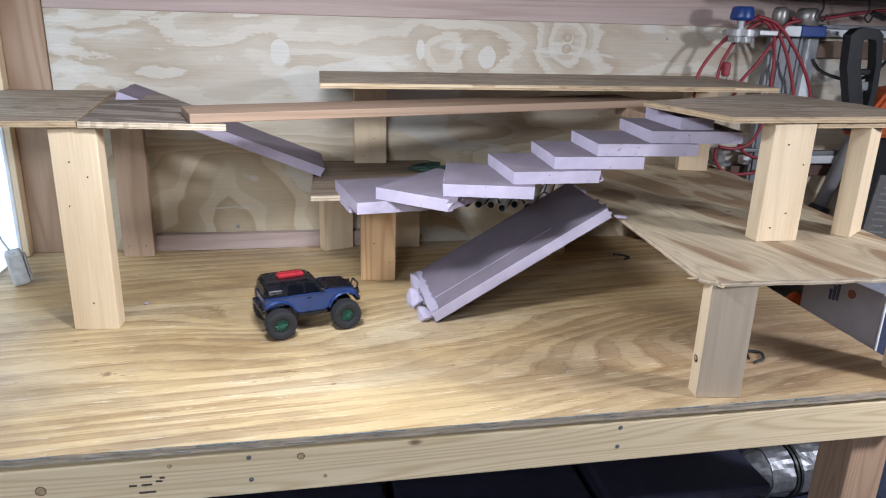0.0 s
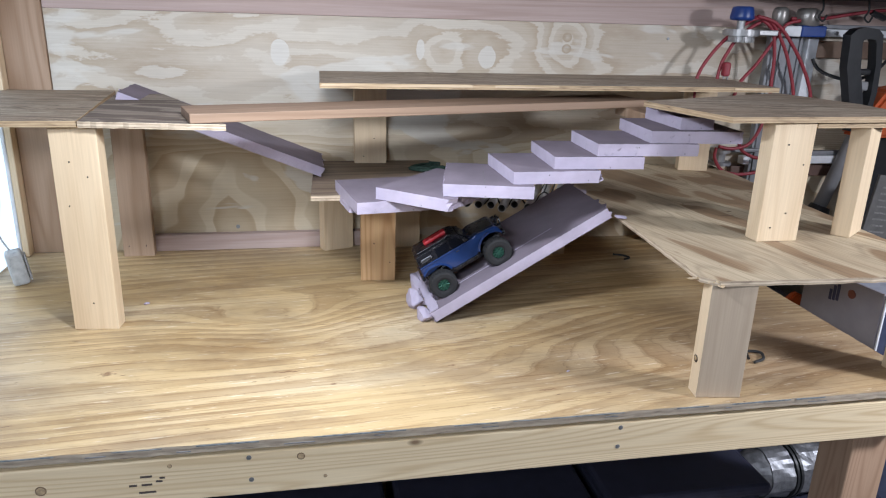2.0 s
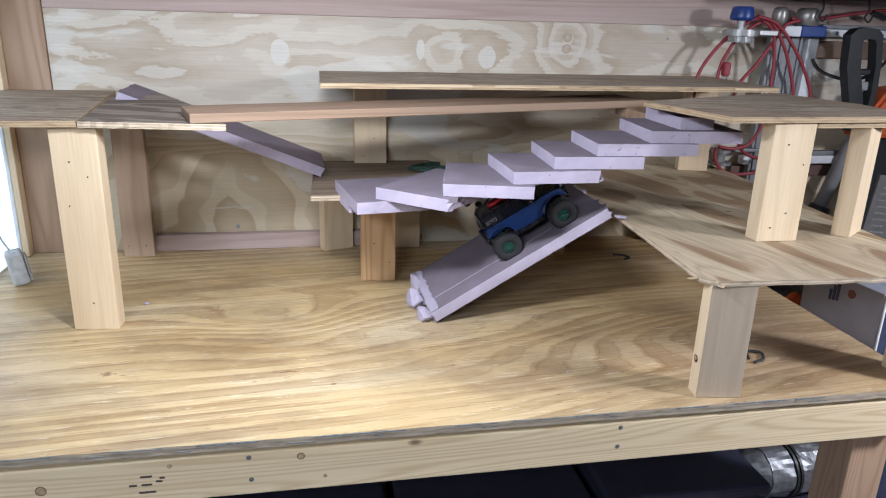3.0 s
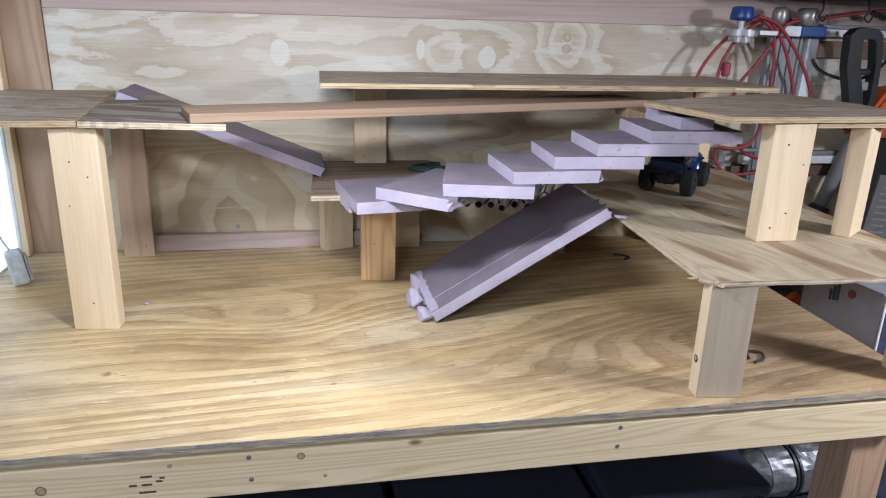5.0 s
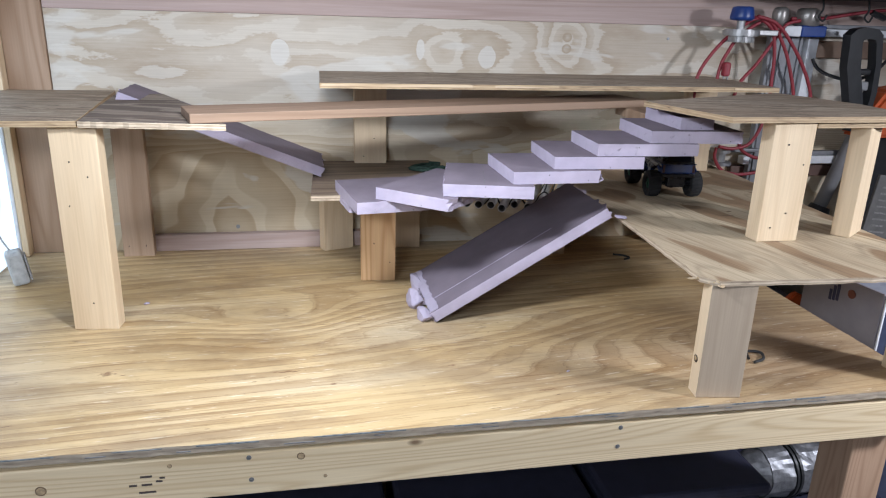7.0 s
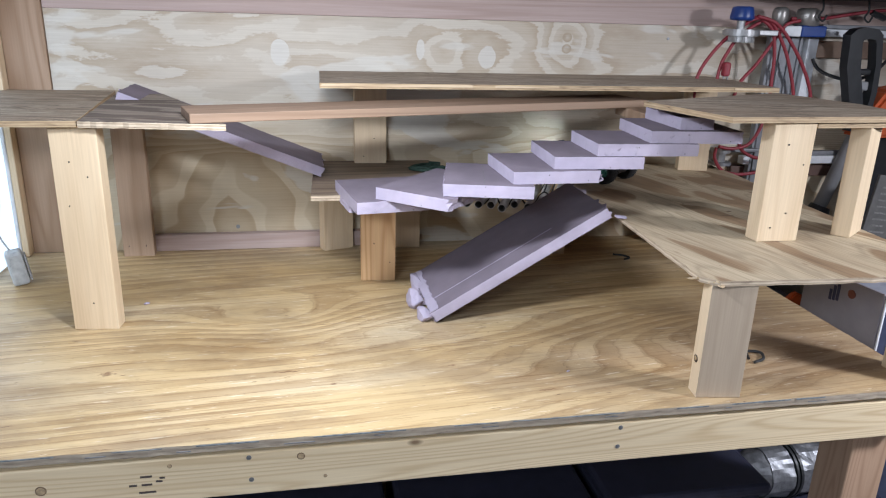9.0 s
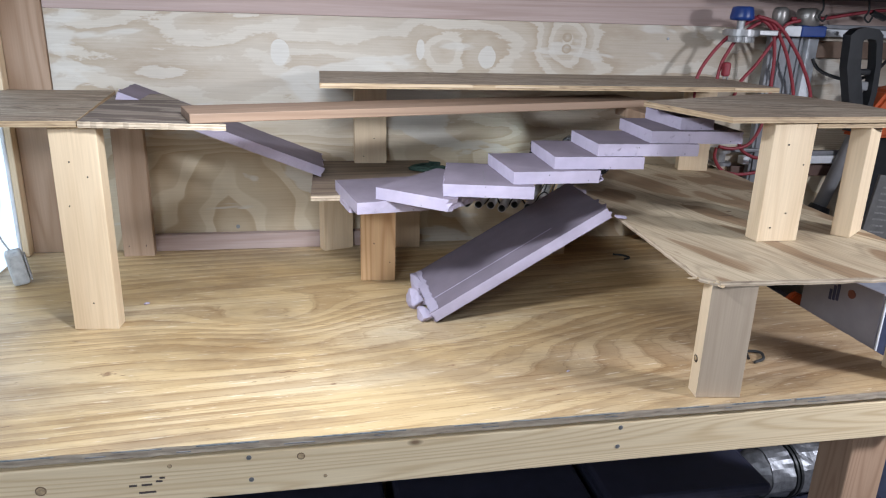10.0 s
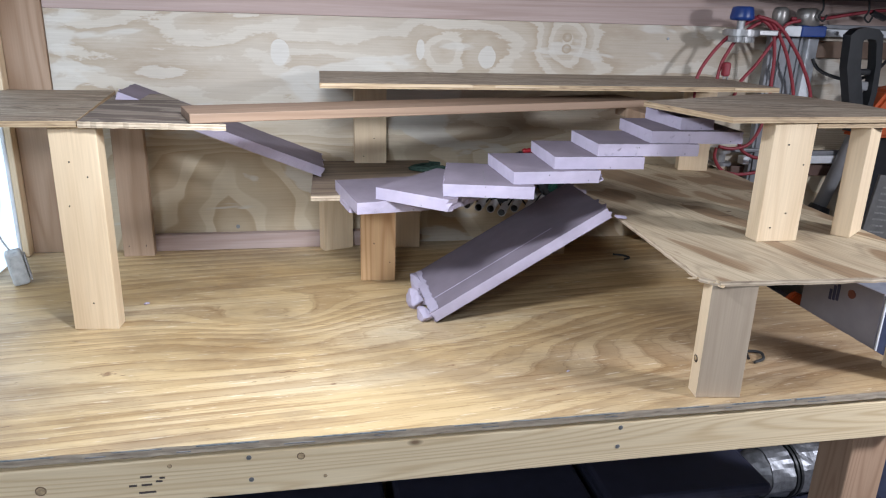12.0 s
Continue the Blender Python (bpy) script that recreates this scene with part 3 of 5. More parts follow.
while cx < 1.0:
    run = rng.uniform(0.05, 0.22)
    part("chalk_line", block(run, 0.0012, rng.uniform(0.0012, 0.0026), 0.0003, (cx + run / 2, -0.0010, -0.0016)), CHALK, bench, "blue grey chalk along the edge")
    cx += run + rng.uniform(0.01, 0.12)
for cx, run in ((-0.33, 0.03), (-0.20, 0.022), (-0.02, 0.05), (0.11, 0.018), (0.30, 0.03), (0.52, 0.024), (0.747, 0.012), (0.93, 0.04)):
    part("split", block(run, 0.0012, 0.0018, 0.0003, (cx, -0.0009, -0.007 - 0.003 * rng.random())), RECESS, bench, "dark split in the edge plies")
apron = part("apron", block(1.95, 0.038, 0.080, 0.003, (0.211, 0.023, -0.0670)), APRON, bench, "pale pine board along the front")
apron.location.y = 0.004
part("apron", block(0.038, 0.90, 0.084, 0.003, (1.166, 0.52, -0.0615)), APRON, bench)
part("leg", block(0.089, 0.089, 0.80, 0.003, (1.125, 0.095, -0.50)), LEGWOOD, bench)
part("leg", block(0.089, 0.089, 0.80, 0.003, (1.125, 0.95, -0.50)), LEGWOOD, bench)
part("leg", block(0.089, 0.089, 0.80, 0.003, (-0.70, 0.095, -0.50)), LEGWOOD, bench)
part("leg", block(0.089, 0.089, 0.80, 0.003, (-0.70, 0.95, -0.50)), LEGWOOD, bench)
for sx, sz in ((-0.102, -0.036), (-0.100, -0.078), (0.544, -0.037), (0.542, -0.076)):
    bm = cylinder(0.0042, 0.0016, (sx, 0.0040, sz), "Y", 14)
    block(0.005, 0.0012, 0.0012, 0, (sx, 0.0029, sz), bm)
    block(0.0012, 0.0012, 0.005, 0, (sx, 0.0029, sz), bm)
    part("screw", bm, SCREW, apron, "grey screw head")
KNOT = plain("knot_ring", (0.24, 0.16, 0.095), 0.6, 0, 0.5, 150)
KNOTDARK = plain("knot_core", (0.50, 0.37, 0.22), 0.6, 0, 0.5, 200)
for kx, kz, kr in ((-0.019, -0.041, 0.0065), (-0.418, -0.066, 0.0085), (-0.225, -0.040, 0.0035), (0.02, -0.083, 0.003)):
    part("knot", cylinder(kr, 0.0010, (kx, 0.0037, kz), "Y", 18), KNOT, apron)
    part("knot_core", cylinder(kr * 0.78, 0.0014, (kx, 0.0036, kz), "Y", 14), KNOTDARK, apron)
INK = plain("stamp_ink", (0.09, 0.07, 0.06), 0.8)
for k, (bx, bz, bw) in enumerate(((-0.262, -0.056, 0.018), (-0.243, -0.066, 0.010), (-0.283, -0.071, 0.012), (-0.262, -0.071, 0.016), (-0.262, -0.085, 0.026), (-0.238, -0.060, 0.008))):
    part("stamp_mark", block(bw, 0.0008, 0.0036, 0, (bx, 0.0038, bz)), INK, apron)


# ---- posts ----
def post(name, x, y, z0, z1, width=0.089, depth=0.038, turn=0.0, mat=None, label="pale pine post cut from square timber", nails=()):
    """A standing offcut of timber; x, y is the middle of its base."""
    p = empty(name, pose(x, y, z0, 0, 0, turn), label, "post", "timber posts")
    body = part("timber", block(width, depth, z1 - z0, 0.0016, (0, 0, (z1 - z0) / 2)), mat or POST, p)
    for nx, nz in nails:
        part("nail_hole", cylinder(0.0016, 0.002, (nx, -depth / 2, nz), "Y", 8), DARK, body)
    return p


ML = 0.25
MID = 0.232
post("front_post", -0.439, 0.494, 0.0, 0.431, 0.091, 0.040, -6, nails=((-0.022, 0.27), (0.0, 0.06), (-0.012, 0.36), (0.02, 0.33)), label="tall pale pine post under the upper deck")
post("wall_post", -0.449, 0.972, 0.0, 0.431, 0.080, 0.030, 0, STUD, "reddish brown post against the plywood wall", ((-0.024, 0.030), (0.020, 0.030), (-0.026, 0.415)))
post("middle_post", 0.181, 0.717, 0.0, ML - 0.013, 0.088, 0.038, -6, lumber("pine_post_warm", (0.58, 0.38, 0.20), (0.38, 0.20, 0.08), 20.0), "warm toned pine post with arched grain", nails=((-0.01, 0.10), (0.03, 0.05)))
post("middle_post", 0.088, 0.985, 0.0, ML - 0.013, 0.089, 0.038, 18, POST, "pale pine post behind the low deck")
post("middle_post", 0.285, 0.985, 0.0, ML - 0.013, 0.089, 0.038, 0, POST, "pale pine post behind the low deck")
deck_front = post("deck_post", 0.7395, 0.0405, 0.0, 0.2215, 0.084, 0.037, -8, [POST, POSTSHADE], "pale pine post with a dark knot at the bench edge")
post("deck_post", 1.1665, 0.0525, 0.0, 0.2215, 0.038, 0.089, 0, POST, "pale pine post at the bench end")
post("deck_post", 1.12, 0.90, 0.0, 0.2215, 0.089, 0.038, 0, POST, "pale pine post under the back of the deck")
post("deck_post", 0.72, 0.90, 0.0, 0.2215, 0.038, 0.089, 0, POST, "pale pine post under the back of the deck")
post("upper_post", 0.951, 0.2440, MID + 0.0003, 0.4765, 0.091, 0.041, -0.7, POST, "pale pine post holding up the upper deck", nails=((-0.01, 0.20), (0.03, 0.16), (-0.02, 0.03), (0.01, 0.06)))
post("upper_post", 1.1495, 0.2690, MID + 0.0003, 0.4641, 0.086, 0.038, 36, POST, "narrow pine post holding up the upper deck")
post("upper_post", 1.144, 0.925, MID + 0.0003, 0.4875, 0.086, 0.038, -14, POST, "pale pine post at the back of the deck")
post("wall_side_post", 0.186, 0.992, ML + 0.0003, 0.4875, 0.089, 0.038, 0, POST, "pale pine post standing on the low deck", nails=((0.01, 0.07), (-0.02, 0.02)))

# ---- decks ----
tagged(part("upper_deck", sheet([(-0.74, 0.455), (-0.427, 0.458), (-0.475, 1.0), (-0.745, 1.0)], 0.431, 0.443, 0.0008, 7), [GREYPLY, EDGE]), "weathered grey plywood deck on tall posts", "deck")
tagged(part("upper_deck", sheet([(-0.424, 0.455), (-0.145, 0.416), (-0.255, 0.72), (-0.345, 0.93), (-0.456, 0.93)], 0.4305, 0.4425, 0.0016, 8, 0.012), [STAINED, EDGEGREY]), "weathered grey plywood deck piece with a ragged edge", "deck")
tagged(part("low_deck", sheet([(0.014, 0.607), (0.36, 0.607), (0.36, 1.01), (0.03, 1.01)], ML - 0.013, ML, 0.0004, 9), [plywood("low_deck_plywood", (0.24, 0.185, 0.135), (0.15, 0.105, 0.07), (0.8, 9.0, 5.0), 8.0, 0.8, 0.55, (0, 0, 0), (4, 4, 0), False), EDGEGREY]), "brown plywood landing deck on short posts", "deck")
middle_deck = empty("middle_deck", pose(0, 0, 0), "bare plywood deck with diagonal grain and a chipped corner", "deck")
part("board", sheet([(0.680, 0.045), (0.705, 0.018), (1.20, -0.004), (1.205, 0.27), (1.245, 0.86), (1.245, 1.01), (0.70, 1.01), (0.70, 0.43)], MID - 0.010, MID, 0.0014, 10, 0.02), [SHEET, EDGEGREY], middle_deck)
for kx, ky, kw, kd, turn in ((0.958, 0.422, 0.034, 0.010, -12), (0.985, 0.455, 0.016, 0.006, 20), (1.02, 0.30, 0.010, 0.004, 0)):
    bm = cylinder(0.5, 0.0008, (0, 0, 0), "Z", 18)
    for v in bm.verts:
        v.co = Vector((v.co.x * kw, v.co.y * kd, v.co.z)) * (1 + 0.35 * noise.noise(Vector((v.co.x * 5, v.co.y * 5, kx * 9))))
    part("knot", bm, KNOT, middle_deck, "dark brown knot").matrix_local = pose(kx, ky, MID + 0.0002, 0, 0, turn)
rng = random.Random(77)
for k in range(9):
    f = k / 8
    x, y = (0.672 + 0.034 * f, 0.062 - 0.044 * f)
    bm = block(rng.uniform(0.006, 0.011), rng.uniform(0.003, 0.006), rng.uniform(0.0015, 0.0035), 0.0004, (x, y, MID - 0.009 + 0.0022 * (k % 4)), None, 1, pose(0, 0, 0, rng.uniform(-12, 12), rng.uniform(-8, 8), -50 + rng.uniform(-25, 25)))
    part("splinter", bm, RAWWOOD, middle_deck)
top_deck = empty("top_deck", pose(0, 0, 0), "grey weathered plywood deck on pine posts", "deck")
part("board", sheet([(0.800, 0.206), (1.242, 0.225), (1.256, 0.431), (1.201, 0.655), (0.740, 0.459)], 0.4767, 0.4882, 0.0008, 11), [GREYPLY, EDGE], top_deck)
part("under_board", sheet([(1.000, 0.225), (1.222, 0.235), (1.222, 0.526), (0.974, 0.431)], 0.4643, 0.4763, 0.0006, 12), [GREYPLY, EDGE], top_deck, "second plywood piece fixed underneath")
part("cleat", block(0.10, 0.21, 0.024, 0.002, (0.862, 0.660, 0.4306)), STUD, top_deck, "brown cleat under the long plank")
part("cleat", block(0.06, 0.05, 0.0338, 0.002, (0.860, 0.525, 0.4596)), STUD, top_deck)
shelf_deck = empty("wall_shelf", pose(0, 0, 0), "long grey plywood strip along the wall", "deck")
part("board", sheet([(0.042, 0.663), (1.213, 0.664), (1.20, 1.0), (0.05, 1.004)], 0.488, 0.500, 0.0005, 13), [GREYPLY, EDGE], shelf_deck)
for x0, x1 in ((0.046, 0.40), (0.455, 0.615), (1.085, 1.210)):
    part("veneer_strip", block(x1 - x0, 0.0016, 0.0055, 0.0004, ((x0 + x1) / 2, 0.6624, 0.4955)), RAWWOOD, shelf_deck, "pale torn veneer along the front edge")

# the long plank from the left deck to the right one
p0, p1 = Vector((-0.212, 0.421, 0.0)), Vector((0.876, 0.712, 0.0))
ang = math.degrees(math.atan2(p1.y - p0.y, p1.x - p0.x))
plank = tagged(part("long_plank", block((p1 - p0).length, 0.135, 0.0185, 0.0015, ((p1 - p0).length / 2, 0.0675, 0.0093)), PLANKWOOD), "long reddish brown plank bridging two decks", "plank")
plank.matrix_world = pose(p0.x, p0.y, 0.4429, 0, 0, ang)

# ---- foam steps ----
T = 0.0266
STEPS = (
    # x, y of the front corner, turn, length, depth, torn rims
    (0.108, 0.434, 9.0, 0.200, 0.222, (0.0, 0.0, 0.0, 0.0)),
    (0.150, 0.462, -41.5, 0.186, 0.250, (0.012, 0.0, 0.0, 0.0)),
    (0.276, 0.370, -12.5, 0.188, 0.222, (0.0, 0.004, 0.0, 0.0)),
    (0.421, 0.351, 1.0, 0.189, 0.204, (0.004, 0.0, 0.0, 0.0)),
    (0.513, 0.371, -3.2, 0.195, 0.200, (0.0, 0.0, 0.0, 0.0)),
    (0.606, 0.371, -2.5, 0.225, 0.182, (0.003, 0.0, 0.0, 0.0)),
    (0.723, 0.372, -4.2, 0.206, 0.195, (0.003, 0.0, 0.0, 0.0)),
    (0.793, 0.384, -1.0, 0.078, 0.175, (0.002, 0.0, 0.0, 0.0)),
)
for k, (x, y, turn, length, depth, torn) in enumerate(STEPS):
    word = ("with a torn end", "turned askew with a crumbled corner", "with a crumbled corner", "with a chipped corner", "with clean cut edges", "with a pitted front edge", "with a rough pitted front edge", "tucked under the upper deck")[k]
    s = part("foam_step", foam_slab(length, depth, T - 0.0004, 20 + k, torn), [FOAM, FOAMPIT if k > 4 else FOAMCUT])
    s.matrix_world = pose(x, y, ML + k * T + 0.0003, 0, 0, turn)
    tagged(s, "lilac rigid foam stair tread " + word, "foam step", "foam stair treads")
    for f, h in (((0.47, 0.85), (0.47, 0.12)) if k == 2 else ((0.86, 0.20), (0.40, 0.70)) if k in (3, 5, 6) else ((0.62, 0.15),)):
        part("pin_hole", cylinder(0.0013, 0.002, (length * f, 0.0006 + torn[3], T * h), "Y", 8), RECESS, s)
    if k == 0:
        bm = foam_slab(0.032, 0.10, 0.017, 33, (0.006, 0.003, 0.0, 0.006), 0.006)
        part("offcut", bm, [FOAM, FOAMCUT], s, "small foam offcut stuck underneath").matrix_local = pose(-0.001, 0.075, -0.0168)
    if k == 2:
        part("scored_line", block(0.0007, depth * 0.97, 0.0006, 0, (length * 0.46, depth / 2, T - 0.0002)), RECESS, s)
    if k == 3:
        for q, (fx, fz, tilt) in enumerate(((0.002, 0.004, 20), (0.006, 0.009, -35), (0.003, 0.012, 50))):
            part("torn_flake", block(0.011, 0.008, 0.0025, 0.0008, (length + fx, 0.006 + 0.003 * q, fz), None, 1, pose(0, 0, 0, 10, -tilt, 15 * q)), FOAMCUT, s)
# ---- foam ramps ----
S1 = math.degrees(math.atan2(MID, 0.390))
ramp1 = empty("foam_ramp", pose(0.275, 0.414, 0.0005, 0, -S1, 0), "long lilac foam ramp with a scored line and broken foot", "foam ramp")
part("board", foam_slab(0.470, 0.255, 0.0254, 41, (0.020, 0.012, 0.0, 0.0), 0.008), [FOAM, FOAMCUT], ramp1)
part("scored_line", block(0.33, 0.0022, 0.0006, 0, (0.175, 0.062, 0.0255)), FOAMCUT, ramp1, "pale scored line along the ramp")
part("torn_end", foam_slab(0.024, 0.250, 0.0030, 47, (0.005, 0.003, 0.0, 0.0), 0.006), FOAMCUT, ramp1, "pale torn strip where the foot broke").matrix_local = pose(0.004, 0.003, 0.0252)
S2 = math.degrees(math.atan2(0.458 - 0.274, 0.468))
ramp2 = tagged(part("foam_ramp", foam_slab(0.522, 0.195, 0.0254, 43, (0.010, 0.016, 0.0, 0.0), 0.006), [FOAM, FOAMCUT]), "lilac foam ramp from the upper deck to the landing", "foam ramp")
ramp2.matrix_world = pose(-0.440, 0.805, 0.4398, 0, S2, 0)


def crumb(name, x, y, z, sx, sy, sz, turn, seed, label):
    rng = random.Random(seed)
    bm = bmesh.new()
    bmesh.ops.create_icosphere(bm, subdivisions=3, radius=0.5)
    for cut in range(7):
        # break flat facets off
        d = Vector((rng.uniform(-1, 1), rng.uniform(-1, 1), rng.uniform(-0.4, 1))).normalized()
        reach = rng.uniform(0.26, 0.36)
        for v in bm.verts:
            over = v.co.dot(d) - reach
            if over > 0:
                v.co -= d * over
    for v in bm.verts:
        v.co = Vector((max(-0.38, min(0.38, v.co.x)), max(-0.38, min(0.38, v.co.y)), max(-0.38, min(0.38, v.co.z)))) * (1 + 0.10 * noise.noise(v.co * 6.0 + Vector((seed, 0, 0))))
        v.co = Vector((v.co.x * sx, v.co.y * sy, v.co.z * sz)) * 1.2
    low = min(v.co.z for v in bm.verts)
    for v in bm.verts:
        v.co.z -= low
    ob = part(name, bm, FOAMCUT)
    ob.matrix_world = pose(x, y, z, 0, 0, turn)
    return tagged(ob, label, "foam crumb", "foam crumbs")


crumb("foam_crumb", 0.249, 0.520, 0.0002, 0.040, 0.062, 0.042, 10, 3, "broken lilac foam chunk at the ramp foot")
crumb("foam_crumb", 0.259, 0.442, 0.0002, 0.036, 0.050, 0.030, 0, 5, "broken lilac foam wedge at the ramp foot")
crumb("foam_crumb", 0.268, 0.615, 0.0002, 0.034, 0.11, 0.036, 6, 8, "broken lilac foam chunk at the ramp foot")
crumb("foam_crumb", -0.366, 0.607, 0.0002, 0.014, 0.010, 0.004, 30, 6, "small lilac foam flake on the bench")
crumb("foam_crumb", 0.496, 0.157, 0.0002, 0.007, 0.004, 0.003, 30, 9, "tiny pale chip on the bench")
crumb("foam_crumb", 0.694, 0.418, MID + 0.0002, 0.030, 0.018, 0.008, -30, 7, "torn lilac foam flake on the deck edge")

# ---- the pipe bridge ----
bridge = empty("pipe_bridge", pose(0.0, 0.0, 0.0), "rope bridge of short grey plastic pipes tied with cord", "pipe bridge")
PIPES = ((0.378, 0.711, 0.204), (0.406, 0.702, 0.200), (0.435, 0.695, 0.198), (0.467, 0.695, 0.196), (0.493, 0.682, 0.190), (0.529, 0.692, 0.197), (0.563, 0.684, 0.191), (0.606, 0.707, 0.199), (0.649, 0.710, 0.205))
PIPE_PARTS = []
for x, y, z in PIPES:
    bm = bmesh.new()
    rings = []
    for r, yy in ((0.0107, 0.0), (0.0107, 0.26), (0.0088, 0.26), (0.0088, 0.0)):
        rings.append([bm.verts.new((r * math.cos(6.2832 * k / 20), yy, r * math.sin(6.2832 * k / 20))) for k in range(20)])
    for i in range(4):
        a, b = rings[i], rings[(i + 1) % 4]
        for k in range(20):
            bm.faces.new((a[k], a[(k + 1) % 20], b[(k + 1) % 20], b[k])).material_index = int(i == 2)
    p = part("pipe", bm, [PVC, RECESS], bridge, "", True)
    p.matrix_local = pose(x, y, z, 0, 0, -24)
    PIPE_PARTS.append(p)
for off in (0.05, 0.20):
    dx, dy = off * math.sin(radians(24)), off * math.cos(radians(24))
    line = [(0.345, 0.80 + dy * 0.5, ML + 0.004)] + [(x + dx, y + dy, z + (0.013 if k % 2 else -0.013)) for k, (x, y, z) in enumerate(PIPES)] + [(0.71 + dx, 0.76 + dy, MID + 0.004)]
    part("cord", tube(line, 0.0022, 8), WIRE, bridge, "dark cord woven between the pipes")
for x in (0.628, 0.650):
    part("cord", tube([(x, 0.765, 0.200), (x + 0.012, 0.775, 0.222), (x + 0.022, 0.785, 0.243)], 0.0022, 8), WIRE, bridge)
coil = []
rng = random.Random(5)
for k in range(64):
    a = k * 0.62
    r = 0.030 + 0.010 * rng.uniform(-1, 1)
    coil.append((0.330 + 1.25 * r * math.cos(a), 0.865 + r * math.sin(a), ML + 0.004 + 0.011 * k / 64 + 0.002 * rng.random()))
tagged(part("cord_coil", tube(coil, 0.0026, 8), CORD, None, "", True), "loose coil of dark green cord on the landing", "cord")


# ---- the toy truck ----
BLUE = plain("truck_blue", (0.016, 0.046, 0.16), 0.20, 0.25, 0.2, 20, 0.02)
BLUE.node_tree.nodes["Principled BSDF"].inputs["Coat Weight"].default_value = 0.8
BLACK = plain("truck_black", (0.008, 0.008, 0.011), 0.28, 0, 0.3, 60, 0.1)
GLASS = plain("truck_window", (0.004, 0.005, 0.008), 0.08, 0, 0.1)
RUBBER = plain("tyre_rubber", (0.014, 0.014, 0.015), 0.85, 0, 0.3, 120, 0.4)
RIM = plain("wheel_green", (0.045, 0.15, 0.11), 0.35, 0.6, 0.5, 260)
RED = plain("red_plastic", (0.36, 0.014, 0.022), 0.45, 0, 0.2)
DECAL = plain("decal_grey", (0.20, 0.21, 0.23), 0.4)
LAMP = glow("headlight_white", (0.78, 0.90, 1.0), 320.0)
TAIL = plain("tail_red", (0.030, 0.006, 0.008), 0.3)
WB, WR, TRACK = 0.143, 0.0335, 0.053


def profile(points, half0, half1, split=None, bevel=0.002):
    """A body shell: a side outline in x, z drawn out to both sides; half0 at the bottom, half1 at the top."""
    zs = [p[1] for p in points]
    z0, z1 = min(zs), max(zs)
    bm = bmesh.new()
    rows = []
    for s in (-1, 1):
        rows.append([bm.verts.new((x, s * (half0 + (half1 - half0) * (z - z0) / (z1 - z0)), z)) for x, z in points])
    a, b = rows
    fa, fb = bm.faces.new(a), bm.faces.new(b[::-1])
    for i in range(len(points)):
        j = (i + 1) % len(points)
        bm.faces.new((a[j], a[i], b[i], b[j]))
    bmesh.ops.triangulate(bm, faces=[fa, fb])
    if bevel:
        es = [e for e in bm.edges if len(e.link_faces) == 2 and e.calc_face_angle(0) > 0.6]
        bmesh.ops.bevel(bm, geom=es, offset=bevel, segments=2, affect="EDGES")
    return bm


def arch(cx, cz, r, a0, a1, n=9):
    return [(cx + r * math.cos(radians(a0 + (a1 - a0) * k / n)), cz + r * math.sin(radians(a0 + (a1 - a0) * k / n))) for k in range(n + 1)]


truck = empty("toy_truck", pose(0, 0, 0), "blue and black toy off-road truck with big tyres", "toy truck")
hx = WB / 2
low_body = [(-0.100, 0.062), (-0.100, 0.087), (0.030, 0.087), (0.044, 0.090), (0.093, 0.086), (0.099, 0.080), (0.099, 0.064)]
low_body += arch(hx + 0.002, 0.042, 0.037, 40, 160) + [(hx - 0.045, 0.045), (-hx + 0.045, 0.045)] + arch(-hx - 0.002, 0.042, 0.037, 20, 140)
part("body", profile(low_body, 0.045, 0.043, bevel=0.0022), BLUE, truck, "glossy blue lower body")
part("cab", profile([(-0.099, 0.0875), (-0.094, 0.115), (0.002, 0.116), (0.010, 0.113), (0.029, 0.0895), (0.027, 0.0875)], 0.0425, 0.0365, bevel=0.003), BLACK, truck, "black cab with dark windows")
part("bonnet", profile([(0.032, 0.0895), (0.040, 0.0922), (0.092, 0.0882), (0.092, 0.0855)], 0.034, 0.032, bevel=0.001), BLACK, truck, "dark bonnet panel")
part("chassis", block(0.19, 0.046, 0.030, 0.004, (0, 0, 0.043)), BLACK, truck)
